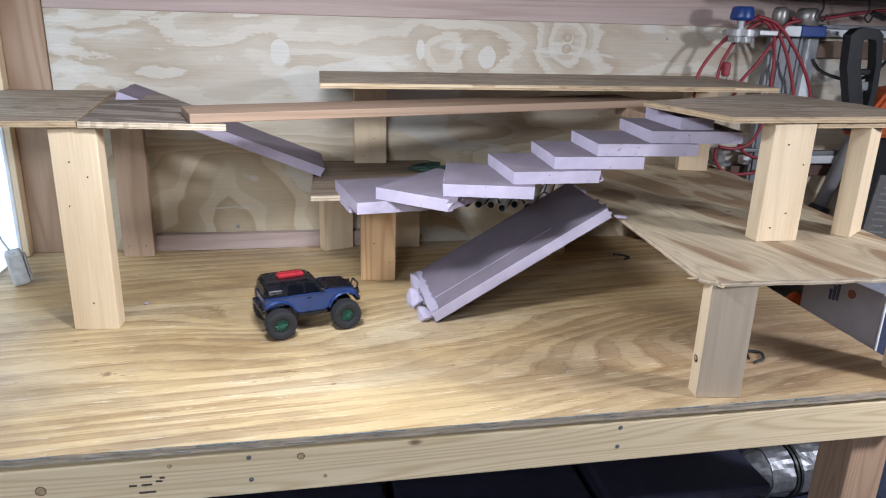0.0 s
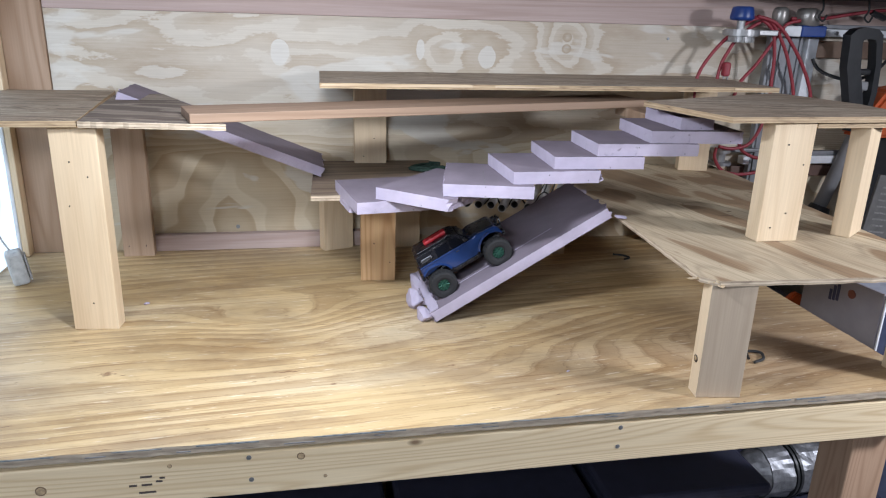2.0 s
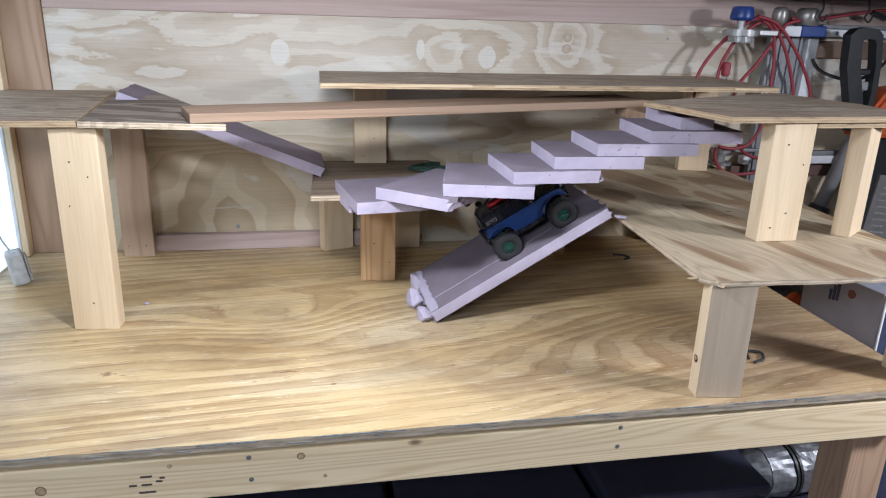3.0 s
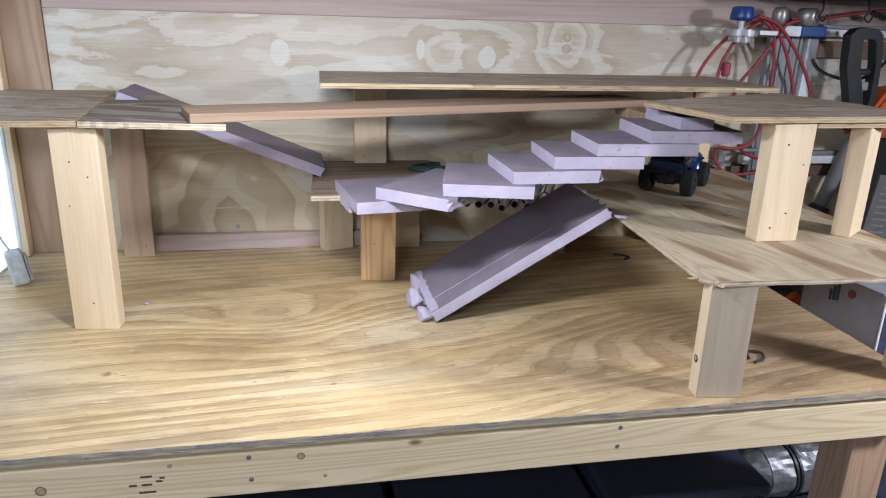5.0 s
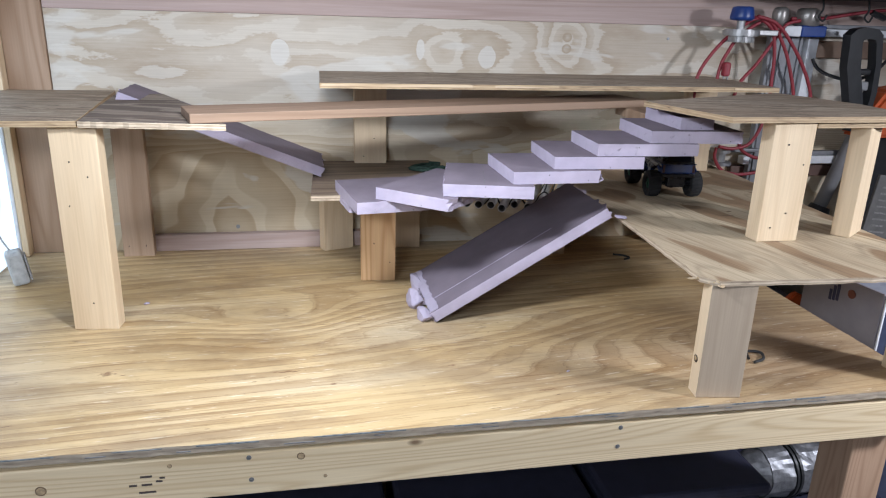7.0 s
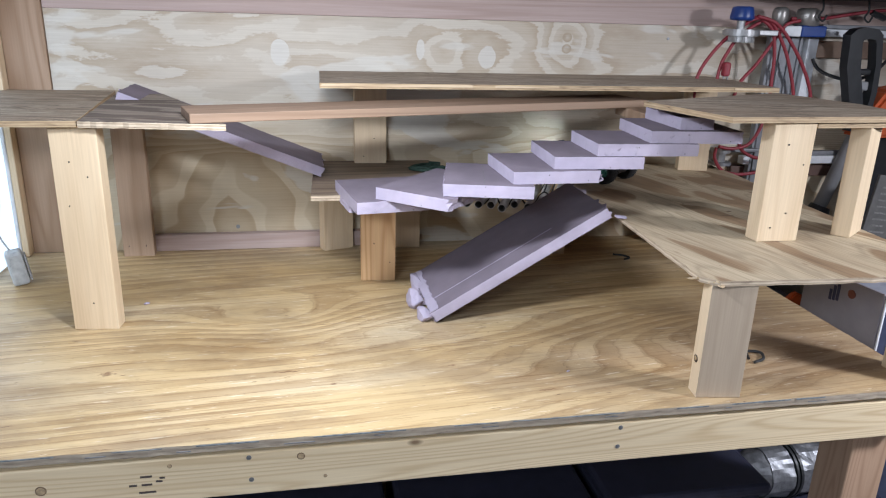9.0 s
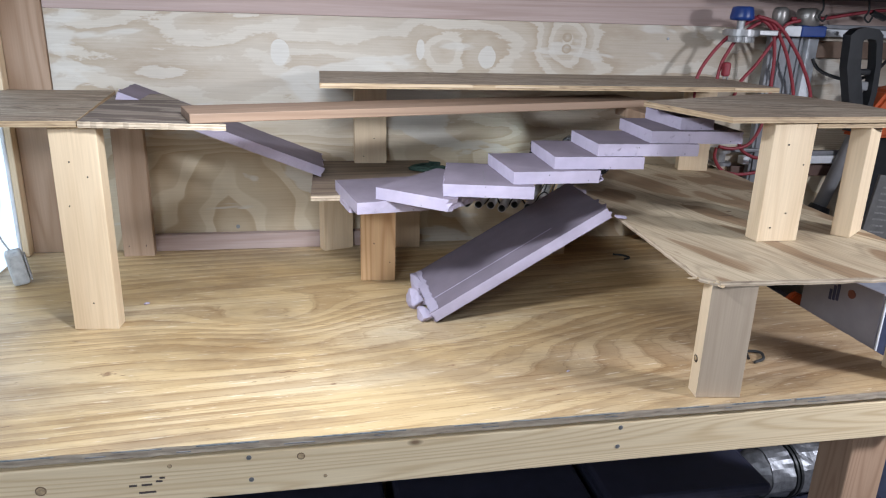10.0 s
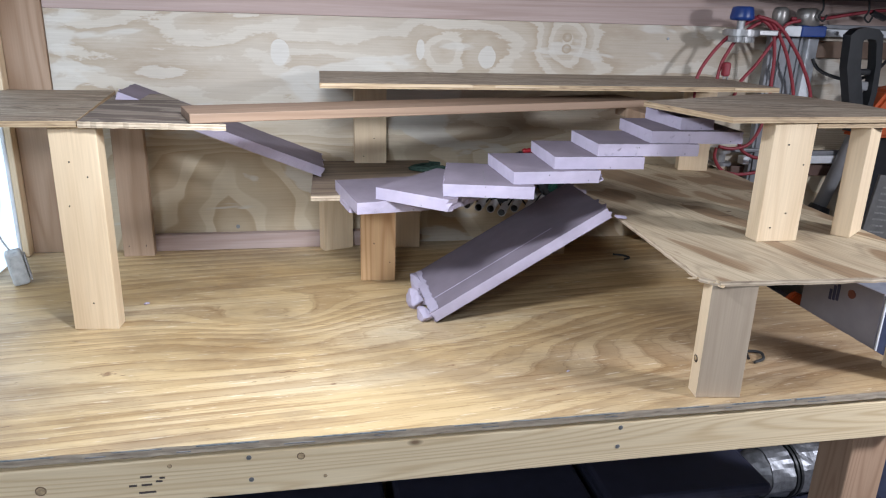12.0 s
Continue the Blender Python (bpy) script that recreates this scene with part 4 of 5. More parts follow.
for s in (-1, 1):
    part("sill", block(0.066, 0.008, 0.009, 0.002, (0, s * 0.045, 0.0445)), BLACK, truck)
    # strip added to give the bright reflection along the belt line
    part("belt_ledge", block(0.128, 0.005, 0.0032, 0.0014, (-0.036, s * 0.0428, 0.0873)), BLUE, truck, "glossy blue ledge added to catch a highlight")
    for (x0, x1, x2, x3) in ((-0.051, -0.018, -0.018, -0.049), (-0.013, 0.017, 0.006, -0.013)):
        bm = bmesh.new()
        q = [(x0, s * 0.0428, 0.0905), (x1, s * 0.0428, 0.0905), (x2, s * 0.0388, 0.1100), (x3, s * 0.0388, 0.1100)]
        v0 = [bm.verts.new(p) for p in q]
        v1 = [bm.verts.new((p[0], p[1] - s * 0.003, p[2])) for p in q]
        bm.faces.new(v0)
        bm.faces.new(v1[::-1])
        for i in range(4):
            bm.faces.new((v0[i], v0[(i + 1) % 4], v1[(i + 1) % 4], v1[i]))
        part("window", bm, GLASS, truck)
    vent = part("side_vent", block(0.026, 0.003, 0.008, 0.001, (-0.076, s * 0.0408, 0.0995), turn=pose(0, 0, 0, s * 10)), DECAL, truck, "grey louvred panel behind the window")
    for k in range(3):
        part("slot", block(0.024, 0.001, 0.0012, 0, (-0.076, s * 0.0426, 0.0973 + 0.0022 * k)), BLACK, vent)
    part("trim_line", block(0.080, 0.001, 0.0016, 0, (-0.036, s * 0.0438, 0.0862)), BLACK, truck)
    part("door_handle", block(0.008, 0.002, 0.002, 0.0005, (-0.006, s * 0.0455, 0.080)), BLACK, truck)
    part("mirror", block(0.007, 0.010, 0.008, 0.002, (0.020, s * 0.047, 0.096)), BLACK, truck)
    # deep shroud added to narrow the bulb's glow into a beam
    bm = bmesh.new()
    rings = [[bm.verts.new((x, s * 0.030 + q * math.cos(6.2832 * k / 20), 0.0735 + q * math.sin(6.2832 * k / 20))) for k in range(20)] for x, q in ((0.0890, 0.0020), (0.0890, 0.0075), (0.1085, 0.0075), (0.1085, 0.0062), (0.0992, 0.0058), (0.0992, 0.0010))]
    for i in range(5):
        for k in range(20):
            bm.faces.new((rings[i][k], rings[i][(k + 1) % 20], rings[i + 1][(k + 1) % 20], rings[i + 1][k]))
    headlight = part("headlight", bm, BLACK, truck, "round headlight with a black shroud added to shape its beam")
    part("bulb", cylinder(0.0050, 0.002, (0.1010, s * 0.030, 0.0735), "X", 18), LAMP, headlight, "glowing white bulb")
    part("tail_light", block(0.002, 0.006, 0.020, 0.0008, (-0.1008, s * 0.038, 0.076)), TAIL, truck)
    for f, a0, a1 in ((hx + 0.002, 48, 165), (-hx - 0.002, 15, 132)):
        bm = bmesh.new()
        pts_o, pts_i = arch(f, 0.042, 0.0405, a0, a1, 12), arch(f, 0.042, 0.037, a0, a1, 12)
        rows = [[bm.verts.new((x, s * yy, z)) for x, z in pp] for pp, yy in ((pts_o, 0.046), (pts_i, 0.050), (pts_i, 0.043), (pts_o, 0.043))]
        for i in range(4):
            a, b = rows[i], rows[(i + 1) % 4]
            for k in range(12):
                bm.faces.new((a[k], a[k + 1], b[k + 1], b[k]))
        part("fender_flare", bm, BLUE, truck)
part("windscreen", block(0.003, 0.066, 0.024, 0.001, (0.0212, 0, 0.1012), turn=pose(0, 0, 0, 0, -38)), GLASS, truck)
part("rear_window", block(0.003, 0.060, 0.019, 0.001, (-0.0972, 0, 0.1015), turn=pose(0, 0, 0, 0, 8)), GLASS, truck)
part("grille", block(0.004, 0.046, 0.014, 0.001, (0.0990, 0, 0.076)), BLACK, truck)
bumper = part("front_bumper", block(0.010, 0.084, 0.011, 0.003, (0.105, 0, 0.060)), BLACK, truck, "black winch bumper")
part("bumper_bar", tube([(0.106, -0.018, 0.062), (0.112, -0.016, 0.084), (0.112, 0.0, 0.087), (0.112, 0.016, 0.084), (0.106, 0.018, 0.062)], 0.0022, 8), BLACK, bumper)
part("rear_bumper", block(0.008, 0.084, 0.010, 0.003, (-0.104, 0, 0.060)), BLACK, truck)
rack = part("roof_rack", block(0.088, 0.062, 0.004, 0.0015, (-0.046, 0, 0.1175)), BLACK, truck)
board = part("recovery_board", block(0.056, 0.020, 0.009, 0.003, (-0.036, -0.006, 0.1235)), RED, truck, "red plastic recovery board on the roof")
for k in range(5):
    part("rib", block(0.004, 0.016, 0.002, 0.0005, (-0.056 + 0.010 * k, -0.006, 0.1283)), RED, board)
for x in (hx, -hx):
    axle = part("axle", cylinder(0.0045, 0.096, (x, 0, WR), "Y", 14), BLACK, truck)
    part("differential", cylinder(0.010, 0.014, (x, 0.004, WR), "X", 16), BLACK, axle)


def wheel(x, s):
    """A wheel under the truck that turns about its own y axis."""
    w = new("wheel")
    w.empty_display_size = 0.01
    w.parent = truck
    w.matrix_local = pose(x, s * TRACK, WR)
    bm = bmesh.new()
    n = 48
    shape = ((-0.0125, 0.0145), (-0.0152, 0.020), (-0.0155, 0.027), (-0.0125, 0.0320), (0.0, 0.0334), (0.0125, 0.0320), (0.0155, 0.027), (0.0152, 0.020), (0.0125, 0.0145), (0.0, 0.0135))
    rings = [[bm.verts.new(((r - (0.0016 if 2 < i < 6 and (k + i // 5) % 2 else 0)) * math.cos(6.2832 * k / n), yy, (r - (0.0016 if 2 < i < 6 and (k + i // 5) % 2 else 0)) * math.sin(6.2832 * k / n))) for k in range(n)] for i, (yy, r) in enumerate(shape)]
    for i in range(len(rings)):
        a, b = rings[i], rings[(i + 1) % len(rings)]
        for k in range(n):
            bm.faces.new((a[k], a[(k + 1) % n], b[(k + 1) % n], b[k]))
    part("tyre", bm, RUBBER, w, "chunky black rubber tyre")
    bm = cylinder(0.0136, 0.004, (0, s * 0.006, 0), "Y", 28)
    for k in range(10):
        a = 6.2832 * k / 10
        block(0.008, 0.003, 0.0022, 0.0006, (0.0088 * math.cos(a), s * 0.0105, 0.0088 * math.sin(a)), bm, 1, pose(0, 0, 0, 0, -math.degrees(a)))
    cylinder(0.0045, 0.007, (0, s * 0.0105, 0), "Y", 16, bm)
    part("rim", bm, RIM, w, "green metallic spoked rim")
    return w


WHEELS = [wheel(x, s) for x in (hx, -hx) for s in (-1, 1)]


# ---- tools and clutter at the end of the wall ----
ALU = plain("aluminium", (0.76, 0.78, 0.81), 0.5, 0.2, 0.15, 40, 0.05)
ALUDARK = plain("aluminium_dull", (0.25, 0.255, 0.27), 0.5, 0.4, 0.2, 40, 0.05)
STEEL = plain("steel", (0.40, 0.40, 0.40), 0.42, 0.6, 0.25, 60)
CLAMPBLUE = plain("clamp_blue", (0.015, 0.05, 0.22), 0.35)
REDCORD = plain("red_cord", (0.27, 0.030, 0.042), 0.5, 0, 0.2, 80)
BLACKPLASTIC = plain("black_plastic", (0.018, 0.019, 0.021), 0.45, 0, 0.3, 60)
ORANGE = plain("orange_plastic", (0.55, 0.10, 0.025), 0.45)
GREYPIPE = plain("grey_pipe", (0.30, 0.30, 0.31), 0.5, 0, 0.15)
NAVY = plain("navy_plastic", (0.030, 0.032, 0.055), 0.45, 0, 0.3)
CARD = plain("grey_card", (0.33, 0.31, 0.34), 0.6, 0, 0.15, 10)
CARDLIGHT = plain("white_card", (0.34, 0.36, 0.42), 0.6)
CARDBLUE = plain("navy_card", (0.05, 0.06, 0.11), 0.5, 0, 0.4, 25)
SILVER = plain("silver_foil", (0.24, 0.245, 0.26), 0.42, 0.6, 0.4, 60, 1.0)

CAP_LINE = ((0.90, 0.0), (1.0, 0.003), (1.0, 0.030), (0.96, 0.040), (0.84, 0.047), (0.55, 0.0505), (0.05, 0.051))
CAP = plain("dull_cap", (0.34, 0.32, 0.30), 0.35, 0.6, 0.3, 30)
clamp = empty("bar_clamp", pose(0, 0, 0), "steel and blue bar clamp hanging on the wall", "clamp")
bm = lathe(((0.022, 0.0), (0.030, 0.002), (0.0325, 0.006), (0.0325, 0.012), (0.0310, 0.020), (0.0295, 0.030), (0.0265, 0.0365), (0.018, 0.0385), (0.004, 0.039)), (1.224, 0.90, 0.662), 32)
knob = part("knob", bm, CLAMPBLUE, clamp, "round blue plastic knob", True)
part("screw_rod", cylinder(0.011, 0.045, (1.224, 0.90, 0.645), "Z", 18), STEEL, clamp)
bm = cylinder(0.050, 0.018, (1.228, 0.90, 0.630), "Z", 32, None, None, 0.003)
block(0.10, 0.045, 0.016, 0.003, (1.285, 0.905, 0.631), bm)
part("jaw_plate", bm, STEEL, clamp)
bm = cylinder(0.034, 0.016, (1.228, 0.90, 0.612), "Z", 20)
for k in range(10):
    a = 6.2832 * k / 10
    cylinder(0.005, 0.014, (1.228 + 0.033 * math.cos(a), 0.90 + 0.033 * math.sin(a), 0.611), "Z", 8, bm)
part("knurled_nut", bm, STEEL, clamp)
part("jaw", block(0.056, 0.035, 0.030, 0.004, (1.405, 0.935, 0.637)), WHITE, clamp, "white plastic jaw piece")
part("jaw", block(0.082, 0.040, 0.032, 0.004, (1.472, 0.935, 0.638)), CLAMPBLUE, clamp, "blue plastic jaw piece")
part("slide", lathe([(0.0225 * r, z) for r, z in CAP_LINE], (1.374, 0.945, 0.652)), CAP, clamp, "round dull steel end cap", True)
part("slide", lathe([(0.034 * r, z) for r, z in CAP_LINE], (1.464, 0.945, 0.652)), CAP, clamp, "round dull steel end cap", True)

fence = empty("aluminium_fence", pose(1.447, 0.980, 0.14, 0, 1.0, 0), "wide aluminium extrusion hanging upright on the wall", "extrusion")
bm = block(0.110, 0.022, 0.480, 0.002, (-0.028, 0, 0.24))
part("web", bm, ALUDARK, fence)
part("flange", block(0.034, 0.034, 0.480, 0.002, (0.054, -0.004, 0.24)), ALU, fence, "bright aluminium flange")
for x in (-0.070, -0.046, -0.014, 0.016):
    part("rib", block(0.007, 0.006, 0.478, 0.001, (x, -0.0135, 0.24)), ALUDARK, fence)

for name, z, h, x0, x1, lab in (("upper", 0.641, 0.036, 1.525, 2.05, "bright aluminium rail along the top"), ("lower", 0.256, 0.040, 1.345, 2.05, "bright aluminium rail near the bench")):
    r = empty("aluminium_rail", pose((x0 + x1) / 2, 0.985, z), lab + " of the wall", "rail", "aluminium rails")
    part("bar", block(x1 - x0, 0.030, h * 0.62, 0.002, (0, 0, -h * 0.19)), ALU, r)
    part("lip", block(x1 - x0 - 0.02, 0.022, h * 0.34, 0.002, (0.01, 0.004, h * 0.31)), ALUDARK, r)
    for k in range(3):
        part("bolt", cylinder(0.006, 0.006, (-0.2 + 0.2 * k, -0.017, -h * 0.19), "Y", 12), STEEL, r)
tagged(part("wall_cleat", block(0.75, 0.022, 0.035, 0.002, (1.70, 1.008, 0.208)), plain("brown_stain", (0.13, 0.075, 0.06), 0.6)), "dark reddish wooden cleat under the rail", "cleat")
tagged(part("wall_cleat", block(0.55, 0.022, 0.050, 0.002, (1.80, 1.008, 0.585)), plain("brown_cleat", (0.20, 0.13, 0.09), 0.6)), "brown wooden cleat under the upper rail", "cleat")

pad = empty("clamp_pad", pose(1.245, 0.945, 0.277), "round steel clamp pad lying by the rail", "clamp")
part("disc", cylinder(0.030, 0.016, (0, 0, 0.010), "Z", 26, None, None, 0.003), STEEL, pad)
part("nut", cylinder(0.018, 0.030, (0, 0, -0.012), "Z", 12), STEEL, pad)
part("arm", block(0.12, 0.020, 0.012, 0.003, (0.075, 0.006, 0.008)), ALUDARK, pad)
part("foot", cylinder(0.034, 0.010, (0.004, 0, -0.030), "Z", 26, None, None, 0.002), ALUDARK, pad)


def red_cord(points):
    return tube(points, 0.0050, 10)


cord = empty("extension_cord", pose(0, 0, 0), "red rubber extension cord hung in loose loops", "cord")
Y0 = 0.915
STRANDS = (
    ((1.310, Y0, 0.668), (1.255, Y0 - 0.02, 0.665), (1.200, Y0, 0.618), (1.150, Y0, 0.562), (1.121, Y0, 0.506), (1.118, Y0, 0.44)),
    ((1.300, Y0, 0.664), (1.236, Y0, 0.622), (1.205, Y0, 0.575), (1.187, Y0, 0.530), (1.180, Y0, 0.44)),
    ((1.290, Y0 - 0.01, 0.668), (1.328, Y0 - 0.01, 0.640), (1.345, Y0 - 0.01, 0.590), (1.352, Y0 - 0.01, 0.520), (1.352, Y0 - 0.01, 0.40), (1.318, Y0 - 0.01, 0.318), (1.262, Y0 - 0.01, 0.298), (1.214, Y0 - 0.01, 0.305)),
    ((1.260, Y0 - 0.015, 0.672), (1.318, Y0 - 0.015, 0.660), (1.372, Y0 - 0.015, 0.592), (1.405, Y0 - 0.015, 0.525), (1.429, Y0 - 0.015, 0.455), (1.435, Y0 - 0.015, 0.38)),
    ((1.270, Y0 - 0.02, 0.675), (1.335, Y0 - 0.02, 0.655), (1.400, Y0 - 0.02, 0.592), (1.455, Y0 - 0.02, 0.515), (1.485, Y0 - 0.02, 0.445), (1.490, Y0 - 0.02, 0.36)),
    ((1.420, Y0, 0.667), (1.376, Y0, 0.653), (1.340, Y0, 0.600), (1.300, Y0, 0.540), (1.259, Y0, 0.491), (1.24, Y0, 0.43)),
    ((1.415, 0.95, 0.672), (1.470, 0.95, 0.672), (1.525, 0.95, 0.675), (1.616, 0.95, 0.690), (1.725, 0.95, 0.703), (1.90, 0.95, 0.70)),
    ((1.214, Y0, 0.300), (1.212, Y0, 0.270), (1.240, Y0, 0.232), (1.290, Y0, 0.218), (1.353, Y0, 0.222), (1.42, Y0, 0.24)),
    ((1.283, Y0, 0.318), (1.300, Y0, 0.290), (1.340, Y0, 0.270), (1.39, Y0, 0.262)),
)
for pts in STRANDS:
    part("strand", red_cord(pts), REDCORD, cord, "", True)
part("cable_tie", tube([(1.676, 0.945, 0.697), (1.688, 0.943, 0.690), (1.702, 0.943, 0.686), (1.722, 0.945, 0.680)], 0.009, 8), BLACKPLASTIC, cord, "black tie round the cord")
bm = block(0.022, 0.020, 0.040, 0.006, (1.201, 0.905, 0.528))
plug = part("plug", bm, REDCORD, cord, "moulded red plug")
for dx in (-0.006, 0.006):
    part("prong", block(0.003, 0.006, 0.014, 0.0005, (1.203 + dx, 0.905, 0.503)), STEEL, plug)

saw = empty("power_tool", pose(0, 0, 0), "black handled orange power tool by the wall", "power tool")
OUTER = [(1.590, 0.360), (1.572, 0.430), (1.538, 0.542), (1.5305, 0.632), (1.549, 0.649), (1.581, 0.654), (1.617, 0.650), (1.635, 0.635), (1.648, 0.559), (1.653, 0.479), (1.648, 0.430), (1.640, 0.360)]
INNER = [(1.617, 0.420), (1.612, 0.450), (1.583, 0.542), (1.573, 0.612), (1.577, 0.620), (1.592, 0.6225), (1.611, 0.622), (1.618, 0.613), (1.630, 0.551), (1.634, 0.479), (1.633, 0.450), (1.628, 0.420)]
bm = bmesh.new()
rows = [[bm.verts.new((x, y, z)) for x, z in line] for line, y in ((OUTER, 0.835), (INNER, 0.835), (INNER, 0.868), (OUTER, 0.868))]
for a, b in zip(rows, rows[1:] + rows[:1]):
    for q in range(12):
        bm.faces.new((a[q], a[(q + 1) % 12], b[(q + 1) % 12], b[q]))
bmesh.ops.bevel(bm, geom=[e for e in bm.edges if e.calc_face_angle(0) > 0.9], offset=0.006, segments=3, affect="EDGES")
part("handle", bm, BLACKPLASTIC, saw, "black moulded loop handle")
part("cross_grip", block(0.046, 0.020, 0.018, 0.005, (1.607, 0.856, 0.530)), BLACKPLASTIC, saw)
part("cross_grip", block(0.030, 0.018, 0.026, 0.005, (1.620, 0.858, 0.490)), GREYPIPE, saw)
part("housing", profile([(1.63, 0.34), (1.655, 0.42), (1.70, 0.478), (1.80, 0.50), (1.84, 0.34)], 0.05, 0.04, bevel=0.010), ORANGE, saw, "orange plastic housing").matrix_local = pose(0, 0.88, 0)
part("cable", tube([(1.50, 0.94, 0.56), (1.52, 0.93, 0.53), (1.55, 0.90, 0.512), (1.60, 0.88, 0.505), (1.66, 0.88, 0.522), (1.72, 0.90, 0.56)], 0.005, 8), BLACKPLASTIC, saw)
part("stand", block(0.05, 0.05, 0.62, 0.004, (1.76, 0.90, 0.03)), BLACKPLASTIC, saw)

tube_ob = empty("grey_tube", pose(0, 0, 0), "grey plastic tube leaning against the wall", "tube")
d = Vector((0.078, 0.0, 0.236))
bm = bmesh.new()
bmesh.ops.create_cone(bm, cap_ends=True, segments=24, radius1=0.021, radius2=0.021, depth=0.40, matrix=Matrix.Translation(Vector((1.696, 0.955, 0.288))) @ d.to_track_quat("Z", "Y").to_matrix().to_4x4())
part("pipe", bm, GREYPIPE, tube_ob, "", True)
bm = bmesh.new()
bmesh.ops.create_cone(bm, cap_ends=True, segments=24, radius1=0.036, radius2=0.030, depth=0.02, matrix=Matrix.Translation(Vector((1.634, 0.955, 0.092))) @ d.to_track_quat("Z", "Y").to_matrix().to_4x4())
part("foot", bm, BLACKPLASTIC, tube_ob)
tagged(part("tool_crate", block(0.46, 0.30, 0.92, 0.01, (1.76, 0.83, -0.42)), plain("crate_grey", (0.16, 0.15, 0.15), 0.6, 0, 0.3)), "dull grey crate standing by the wall", "crate")

shelf = tagged(part("overhead_shelf", block(1.0, 0.26, 0.03, 0.003, (1.80, 0.87, 0.7435)), plain("dark_shelf", (0.035, 0.028, 0.028), 0.6)), "dark stained shelf over the wall tools", "shelf")
for x in (1.47, 1.62):
    tagged(part("wire_hook", tube([(x, 0.90, 0.729), (x + 0.006, 0.90, 0.700), (x - 0.004, 0.90, 0.680), (x + 0.012, 0.90, 0.668), (x + 0.022, 0.90, 0.685)], 0.0028, 8), WIRE), "bent dark wire hook under the shelf", "hook", "wire hooks")

sign = empty("printed_board", pose(1.655, 0.735, 0.0405, 0, 7, 0), "dull grey board with worn pale print on a crate", "board")
part("plate", block(0.10, 0.010, 0.205, 0.002, (0.0, 0, 0.1045)), plain("board_grey", (0.13, 0.125, 0.12), 0.7, 0, 0.3), sign)
PRINT = plain("worn_print", (0.22, 0.215, 0.205), 0.7, 0, 0.5, 200)
for k in range(9):
    part("printed_bar", block(0.062 - 0.009 * (k % 3), 0.0012, 0.005, 0, (-0.004 * (k % 3), -0.0054, 0.020 + 0.019 * k)), PRINT, sign)

# ---- beside and under the bench ----
carton = empty("tool_carton", pose(1.370, 0.350, -0.90, 0, 0, 8), "grey printed carton open at the top beside the bench", "carton")
part("side_panel", block(0.008, 0.24, 0.945, 0.002, (0.0, 0.12, 0.4725)), CARD, carton)
part("front_panel", block(0.30, 0.008, 0.945, 0.002, (0.155, 0.0, 0.4725)), CARDBLUE, carton, "navy printed front panel")
part("worn_corner", block(0.006, 0.004, 0.944, 0.001, (0.0, -0.005, 0.4725)), WHITE, carton, "white worn cardboard corner")
part("back_panel", block(0.30, 0.008, 0.945, 0.002, (0.155, 0.236, 0.4725)), CARD, carton)
part("top_flap", block(0.29, 0.22, 0.006, 0.002, (0.155, 0.118, 0.932)), CARDLIGHT, carton)
part("printed_dot", cylinder(0.0115, 0.002, (-0.0046, 0.088, 0.912), "X", 20), plain("print_orange", (0.24, 0.075, 0.045), 0.6), carton)
for k in range(3):
    part("printed_bar", block(0.0016, 0.008, 0.052 - 0.012 * k, 0, (-0.0046, 0.128 + 0.011 * k, 0.905 - 0.008 * k)), plain("print_navy", (0.05, 0.05, 0.10), 0.6), carton)
tagged(part("orange_tool", profile([(0.0, 0.0), (0.012, 0.05), (0.05, 0.085), (0.085, 0.07), (0.075, 0.03), (0.04, 0.0)], 0.018, 0.014, bevel=0.006), ORANGE), "orange tool grip beside the bench", "tool").matrix_world = pose(1.302, 0.625, -0.119) @ Matrix.Diagonal((0.72, 0.72, 0.78, 1))
tagged(part("tool_bin", block(0.20, 0.30, 0.78, 0.010, (1.335, 0.84, -0.51)), NAVY), "dark plastic bin beside the bench", "bin")
tagged(part("small_bin", block(0.10, 0.12, 0.78, 0.010, (1.30, 0.625, -0.51)), NAVY), "dark plastic box beside the bench", "bin")

